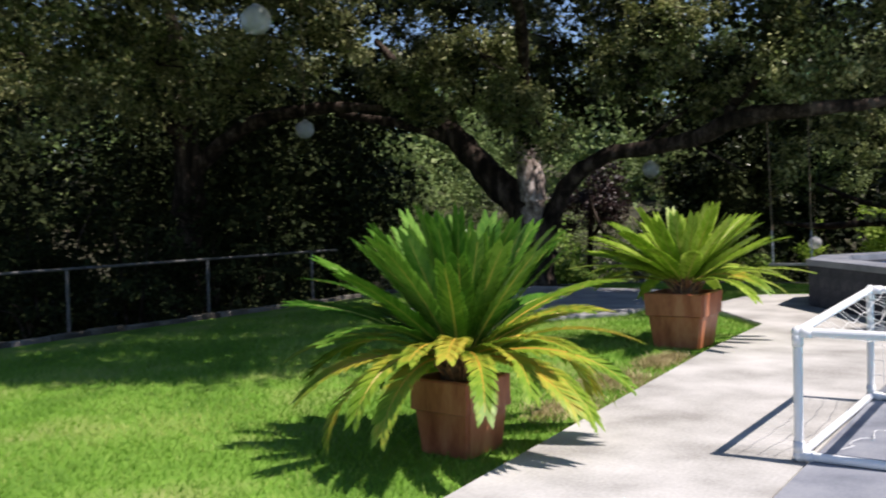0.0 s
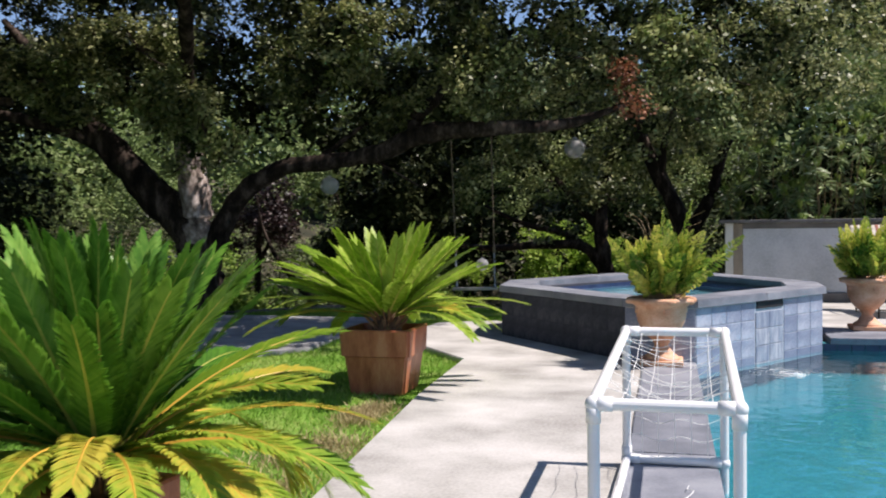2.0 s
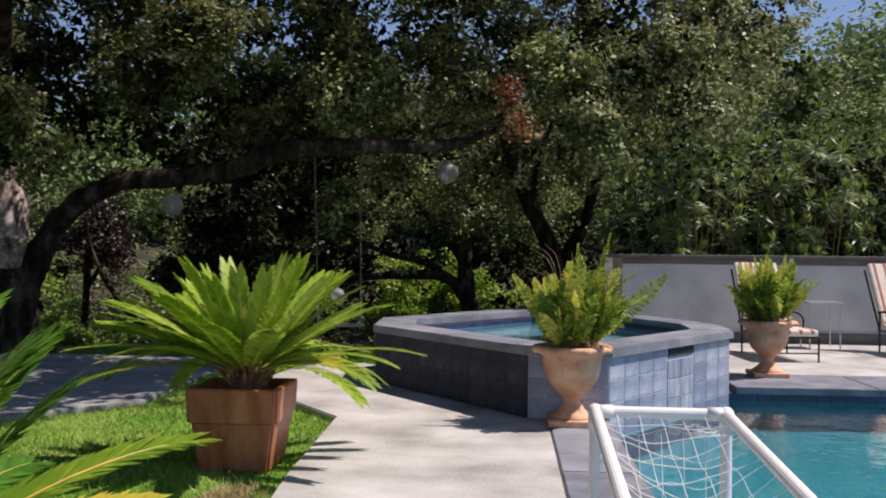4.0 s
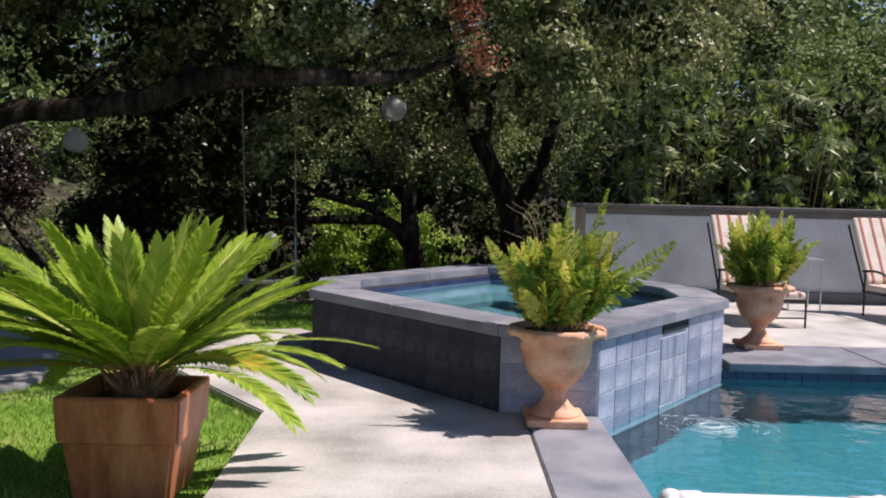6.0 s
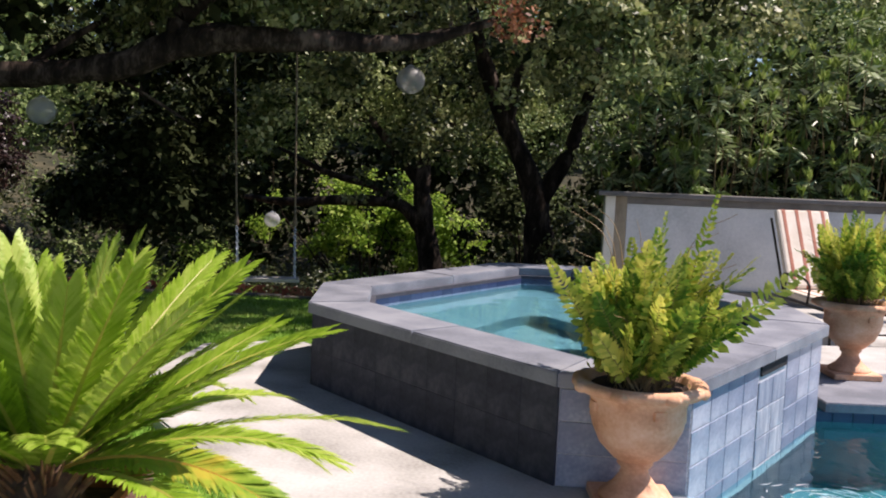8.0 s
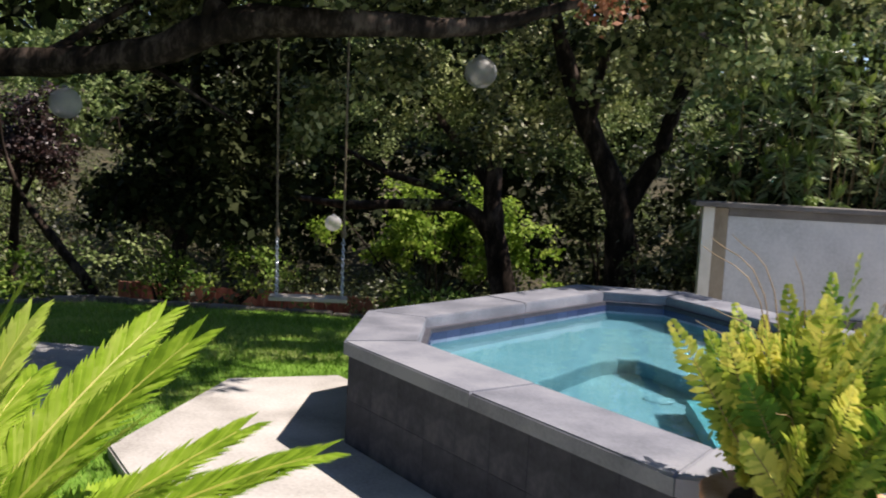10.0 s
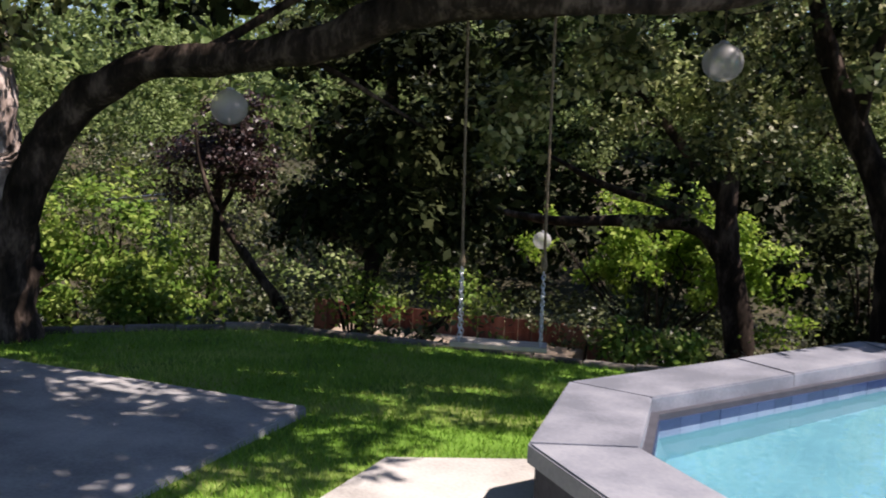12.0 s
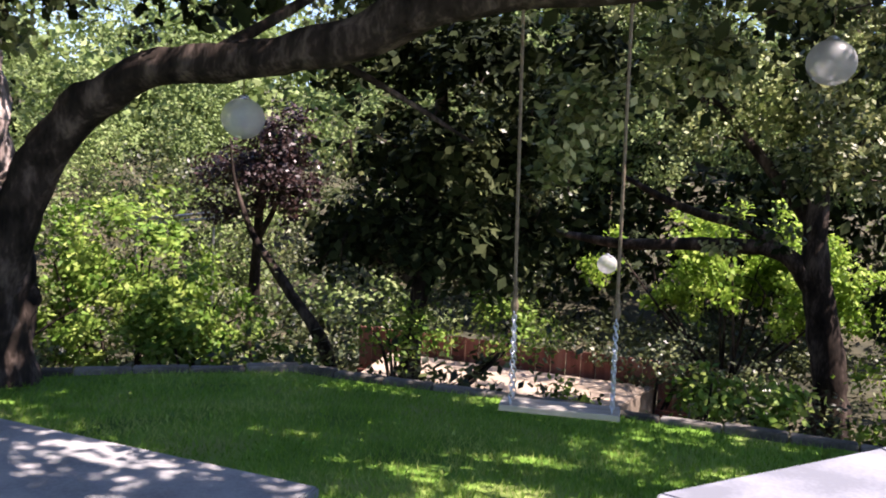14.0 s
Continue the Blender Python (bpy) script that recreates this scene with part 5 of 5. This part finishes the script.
def pipe(a, b, name="pipe"):
    return keep_place(part(name, bar(a, b, GR, 14), M_PVC, smooth=False), goal)


pipe((GX0, GY0, GZ), (GX0, GY1, GZ + 0.075))
pipe((GX1, GY0, GZ), (GX1, GY1, GZ + 0.075))
pipe((GX0, GY0, GZ), (GX1, GY0, GZ))
pipe((GX0, GY1, GZ + 0.075), (GX1, GY1, GZ + 0.075))
pipe((GX0, GY0, 0.026), (GX0, GY0, GZ), "post")
pipe((GX0, GY1, 0.026), (GX0, GY1, GZ + 0.075), "post")
pipe((GX1, GY0, 0.014), (GX1, GY0, GZ), "post")
pipe((GX1, GY1, -0.19), (GX1, GY1, GZ + 0.075), "post")
pipe((GX0, GY0, 0.037), (GX0, GY1, 0.037))
pipe((GX0, GY0, 0.037), (GX1, GY0, 0.037))
pipe((GX0, GY1, 0.037), (GX1, GY1, 0.037))
for x in (GX0, GX1):
    for y in (GY0, GY1):
        for z in (0.037, GZ + (0.075 if y == GY1 else 0)):
            bm = bmesh.new()
            bmesh.ops.create_uvsphere(bm, u_segments=14, v_segments=10, radius=0.033)
            bmesh.ops.translate(bm, vec=(x, y, z), verts=bm.verts)
            if x == GX0 or z > 0.1:
                add_tube(bm, [(x, y, z + (0.075 if z < 0.1 else -0.075), 0.029), (x, y, z, 0.029)], 14)
            s = 0.075 if x == GX0 else -0.075
            add_tube(bm, [(x, y, z, 0.029), (x + s, y, z, 0.029)], 14)
            keep_place(part("elbow", bm, M_PVC, smooth=True), goal)
net = bmesh.new()


def net_patch(fn, nu, nv):
    for i in range(nu + 1):
        add_tube(net, [(*fn(i / nu, k / 14), 0.0017) for k in range(15)], 4)
    for j in range(nv + 1):
        add_tube(net, [(*fn(k / 20, j / nv), 0.0017) for k in range(21)], 4)


def sag(u, v, amount):
    return amount * math.sin(math.pi * u) * math.sin(math.pi * v)


net_patch(lambda u, v: (GX0 + (GX1 - GX0) * v, GY0 + (GY1 - GY0) * u, GZ + 0.075 * u - 0.01 - sag(u, v, 0.13) + 0.012 * math.sin(u * 31 + v * 9)), 15, 6)
net_patch(lambda u, v: (GX0 + (GX1 - GX0) * u, GY1 - 0.02 - sag(u, v, 0.08), GZ - (GZ - 0.07) * v + 0.015 * math.sin(u * 14)), 6, 6)
cord = [(-1.0 + 0.22 * t + 0.03 * math.sin(t * 24), 5.35 + 1.1 * t + 0.04 * math.sin(t * 31), 0.03, 0.0022) for t in np.linspace(0, 1, 26)]
add_tube(net, cord, 5)
keep_place(part("net", net, M_NET), goal)
goal.matrix_world = Matrix.Translation((-0.88, 6.0, 0)) @ Matrix.Rotation(-0.028, 4, "Z") @ Matrix.Translation((0.88, -6.0, 0)) @ goal.matrix_world


# ---- swing ----
swing = empty("swing", (-3.9, 16.35, 0.37), "grey plank swing hanging from the oak limb by rope and chain", "swing")
SL, SR = Vector((-4.25, 16.27, 0.375)), Vector((-3.57, 16.40, 0.372))
d = (SR - SL).normalized()
seat = part("seat", box((-0.02, -0.115, -0.04), ((SR - SL).length + 0.02, 0.115, 0.0), 0.006), M_PLANK)
seat.matrix_world = Matrix.Translation(SL) @ Matrix.Rotation(math.atan2(d.y, d.x), 4, "Z")
keep_place(seat, swing)


def chain(a, b, pitch=0.034):
    bm = bmesh.new()
    a, b = Vector(a), Vector(b)
    dv = (b - a).normalized()
    u = dv.cross(Vector((0, 1, 0.1))).normalized()
    v = dv.cross(u)
    m = int((b - a).length / pitch)
    for k in range(m):
        c = a + dv * pitch * (k + 0.5)
        s = u if k % 2 else v
        ring = []
        for j in range(9):
            w = 2 * math.pi * j / 8
            ring.append((*(c + dv * math.cos(w) * pitch * 0.72 + s * math.sin(w) * 0.013), 0.0042))
        add_tube(bm, ring, 5, caps=False)
    return bm


side = Vector((-d.y, d.x, 0))
for foot, head in ((SL + d * 0.05, Vector((-4.30, 16.37, 2.86))), (SR - d * 0.03, Vector((-3.64, 16.40, 2.90)))):
    joint = foot.lerp(head, 0.235)
    for s in (-1, 1):
        keep_place(part("chain", chain(foot + side * 0.09 * s, joint), M_STEEL), swing)
    pts = [(*joint.lerp(head, t), 0.0115 + 0.001 * math.sin(t * 90)) for t in np.linspace(0, 1, 40)]
    keep_place(part("rope", tube(pts, 7), M_ROPE), swing)
    keep_place(part("knot", tube(smooth_line([(*(joint - Vector((0, 0, 0.05))), 0.008), (*joint, 0.026), (*(joint + Vector((0, 0, 0.06))), 0.018), (*(joint + Vector((0, 0, 0.13))), 0.012)], 4), 8), M_ROPE), swing)


# ---- lanterns ----
def lantern(x, y, z, r, top):
    root = empty("globe_lantern", (x, y, z), "white translucent globe lantern hanging from a tree branch", "lantern", "globe lanterns")
    bm = bmesh.new()
    bmesh.ops.create_uvsphere(bm, u_segments=32, v_segments=20, radius=r)
    for v in bm.verts:
        v.co.z *= 0.95
    bmesh.ops.delete(bm, geom=[v for v in bm.verts if v.co.z > r * 0.935], context="VERTS")
    part("globe", bm, M_LANTERN, root, smooth=True)
    part("collar", lathe([(r * 0.22, r * 0.88), (r * 0.26, r * 0.90), (r * 0.24, r * 1.0), (r * 0.08, r * 1.08), (r * 0.05, r * 1.08)], 16), M_STEEL, root)
    part("cord", bar((0, 0, r), (0, 0, top - z), 0.004, 5), M_ROPE, root)


for x, y, z, r, top in ((-6.52, 16.70, 2.09, 0.16, 2.7), (-2.52, 18.75, 2.77, 0.19, 4.0), (-5.95, 27.4, 0.27, 0.18, 1.6), (-7.46, 7.51, 3.57, 0.17, 6.2), (-10.18, 11.25, 2.78, 0.15, 5.9)):
    lantern(x, y, z, r, top)


# ---- terrace furniture ----
def lounge(x, y, turn):
    root = empty("lounge_chair", (x, y, 0), "dark iron lounge chair with cream and rust striped cushions", "chair", "terrace chairs", turn=turn)
    W2 = 0.33
    for sx in (-1, 1):
        for yy, h in ((-0.75, 0.33), (0.35, 0.62)):
            part("leg", bar((sx * W2, yy, 0.0), (sx * W2, yy, h), 0.014, 8), M_IRON, root)
        part("rail", bar((sx * W2, -0.75, 0.33), (sx * W2, 0.40, 0.33), 0.014, 8), M_IRON, root)
        part("arm", tube(smooth_line([(sx * W2, -0.20, 0.33, 0.014), (sx * W2, -0.22, 0.55, 0.014), (sx * W2, 0.05, 0.62, 0.016), (sx * W2, 0.40, 0.60, 0.018)], 4), 8), M_IRON, root)
        part("back_frame", bar((sx * W2, 0.35, 0.33), (sx * W2, 0.845, 1.21), 0.014, 8), M_IRON, root)
    part("rail", bar((-W2, -0.75, 0.33), (W2, -0.75, 0.33), 0.014, 8), M_IRON, root)
    part("rail", bar((-W2, -0.75, 0.12), (W2, -0.75, 0.12), 0.010, 8), M_IRON, root)

    def cushion(name, length, m):
        cu = part(name, box((-W2 + 0.01, 0, 0), (W2 - 0.01, length, 0.09), 0.03), M_CREAM, root)
        cu.matrix_basis = m
        for k in range(4):
            xx = -0.235 + k * 0.157
            st = part("stripe", box((xx - 0.042, -0.002, 0.012), (xx + 0.042, length + 0.002, 0.0935), 0.028), M_RUST, cu)
    cushion("seat_cushion", 1.12, Matrix.Translation((0, -0.78, 0.345)))
    cushion("back_cushion", 0.99, Matrix.Translation((0, 0.36, 0.42)) @ Matrix.Rotation(radians(61), 4, "X"))


lounge(2.28, 16.5, 5)
lounge(4.36, 16.85, 5)


def side_table(x, y):
    root = empty("side_table", (x, y, 0), "small square metal side table between the chairs", "table")
    part("top", box((-0.26, -0.25, 0.70), (0.26, 0.25, 0.725), 0.006), M_STEEL, root)
    for sx in (-1, 1):
        for sy in (-1, 1):
            part("leg", bar((sx * 0.225, sy * 0.225, 0), (sx * 0.225, sy * 0.225, 0.70), 0.011, 8), M_STEEL, root)


side_table(3.35, 17.8)

# ---- grass ----
n_blades = 170000
gx = -10.5 + 8.3 * rng.random(n_blades) ** 0.75
gy = 1.2 + 17.2 * rng.random(n_blades)
ok = (beyond(gx, gy) < -0.03) & ~inside(DECK, gx - 0.015, gy) & ~inside(SLAB, gx, gy) & ~inside(SPA, gx, gy) & (gx < -2.2)
gx, gy = gx[ok], gy[ok]
m = len(gx)
gz = lawn_z(gx, gy) + 0.015 * np.sin(gx * 1.7) * np.sin(gy * 1.3)
base = np.stack([gx, gy, gz], 1)
h = 0.025 + 0.035 * rng.random(m)
lean = rng.normal(size=(m, 2)) * 0.022
az = rng.random(m) * 6.283
wv = np.stack([np.cos(az), np.sin(az), 0 * az], 1) * 0.0045
tip = base + np.stack([lean[:, 0], lean[:, 1], h], 1)
tagged(quads("grass", np.stack([base - wv, base + wv, tip], 1), M_GRASS, per=3), "short green lawn grass blades", "grass", kind="stuff")

n_dry = 4600
spots = np.array([(-3.1, 7.1, 0.3, 0.5), (-3.15, 8.3, 0.16, 0.4), (-3.0, 6.0, 0.2, 0.4)])
k = rng.integers(0, len(spots), n_dry)
dx, dy = spots[k, 0] + rng.normal(size=n_dry) * spots[k, 2] * 0.5, spots[k, 1] + rng.normal(size=n_dry) * spots[k, 3] * 0.5
ok = ~inside(DECK, dx - 0.01, dy) & ~inside(SPA, dx, dy) & ~inside(SLAB, dx, dy)
base = np.stack([dx[ok], dy[ok], lawn_z(dx[ok], dy[ok]) + 0.012], 1)
m = len(base)
az = rng.random(m) * 6.283
wv = np.stack([np.cos(az), np.sin(az), 0 * az], 1) * 0.006
tip = base + np.stack([rng.normal(size=m) * 0.035, rng.normal(size=m) * 0.035, 0.03 + 0.035 * rng.random(m)], 1)
tagged(quads("dry_grass", np.stack([base - wv, base + wv, tip], 1), M_DRY, per=3), "dry straw-coloured patches in the lawn", "grass", kind="stuff")

# ---- spill ripples ----
foam = bmesh.new()
for k in range(110):
    a = rng.random() * 2 * math.pi
    r = 0.06 + 0.42 * rng.random() ** 1.4
    cx, cy = 0.30 + r * math.cos(a), 11.38 + r * 0.8 * math.sin(a)
    l, bend = 0.04 + 0.10 * rng.random(), rng.normal() * 0.5
    pts = [(cx + l * (t - 0.5) * math.cos(a + 1.57 + bend * t), cy + l * (t - 0.5) * math.sin(a + 1.57 + bend * t), WATER_Z + 0.001, 0.0006 + 0.0016 * math.sin(math.pi * t)) for t in np.linspace(0.02, 0.98, 6)]
    if (cx + 0.6) * 2.1 - (cy - 10.98) * 1.51 > 0.12:
        add_tube(foam, pts, 5)
tagged(part("foam", foam, M_PVC), "white ripples of foam below the spa spillway", "foam", kind="stuff")
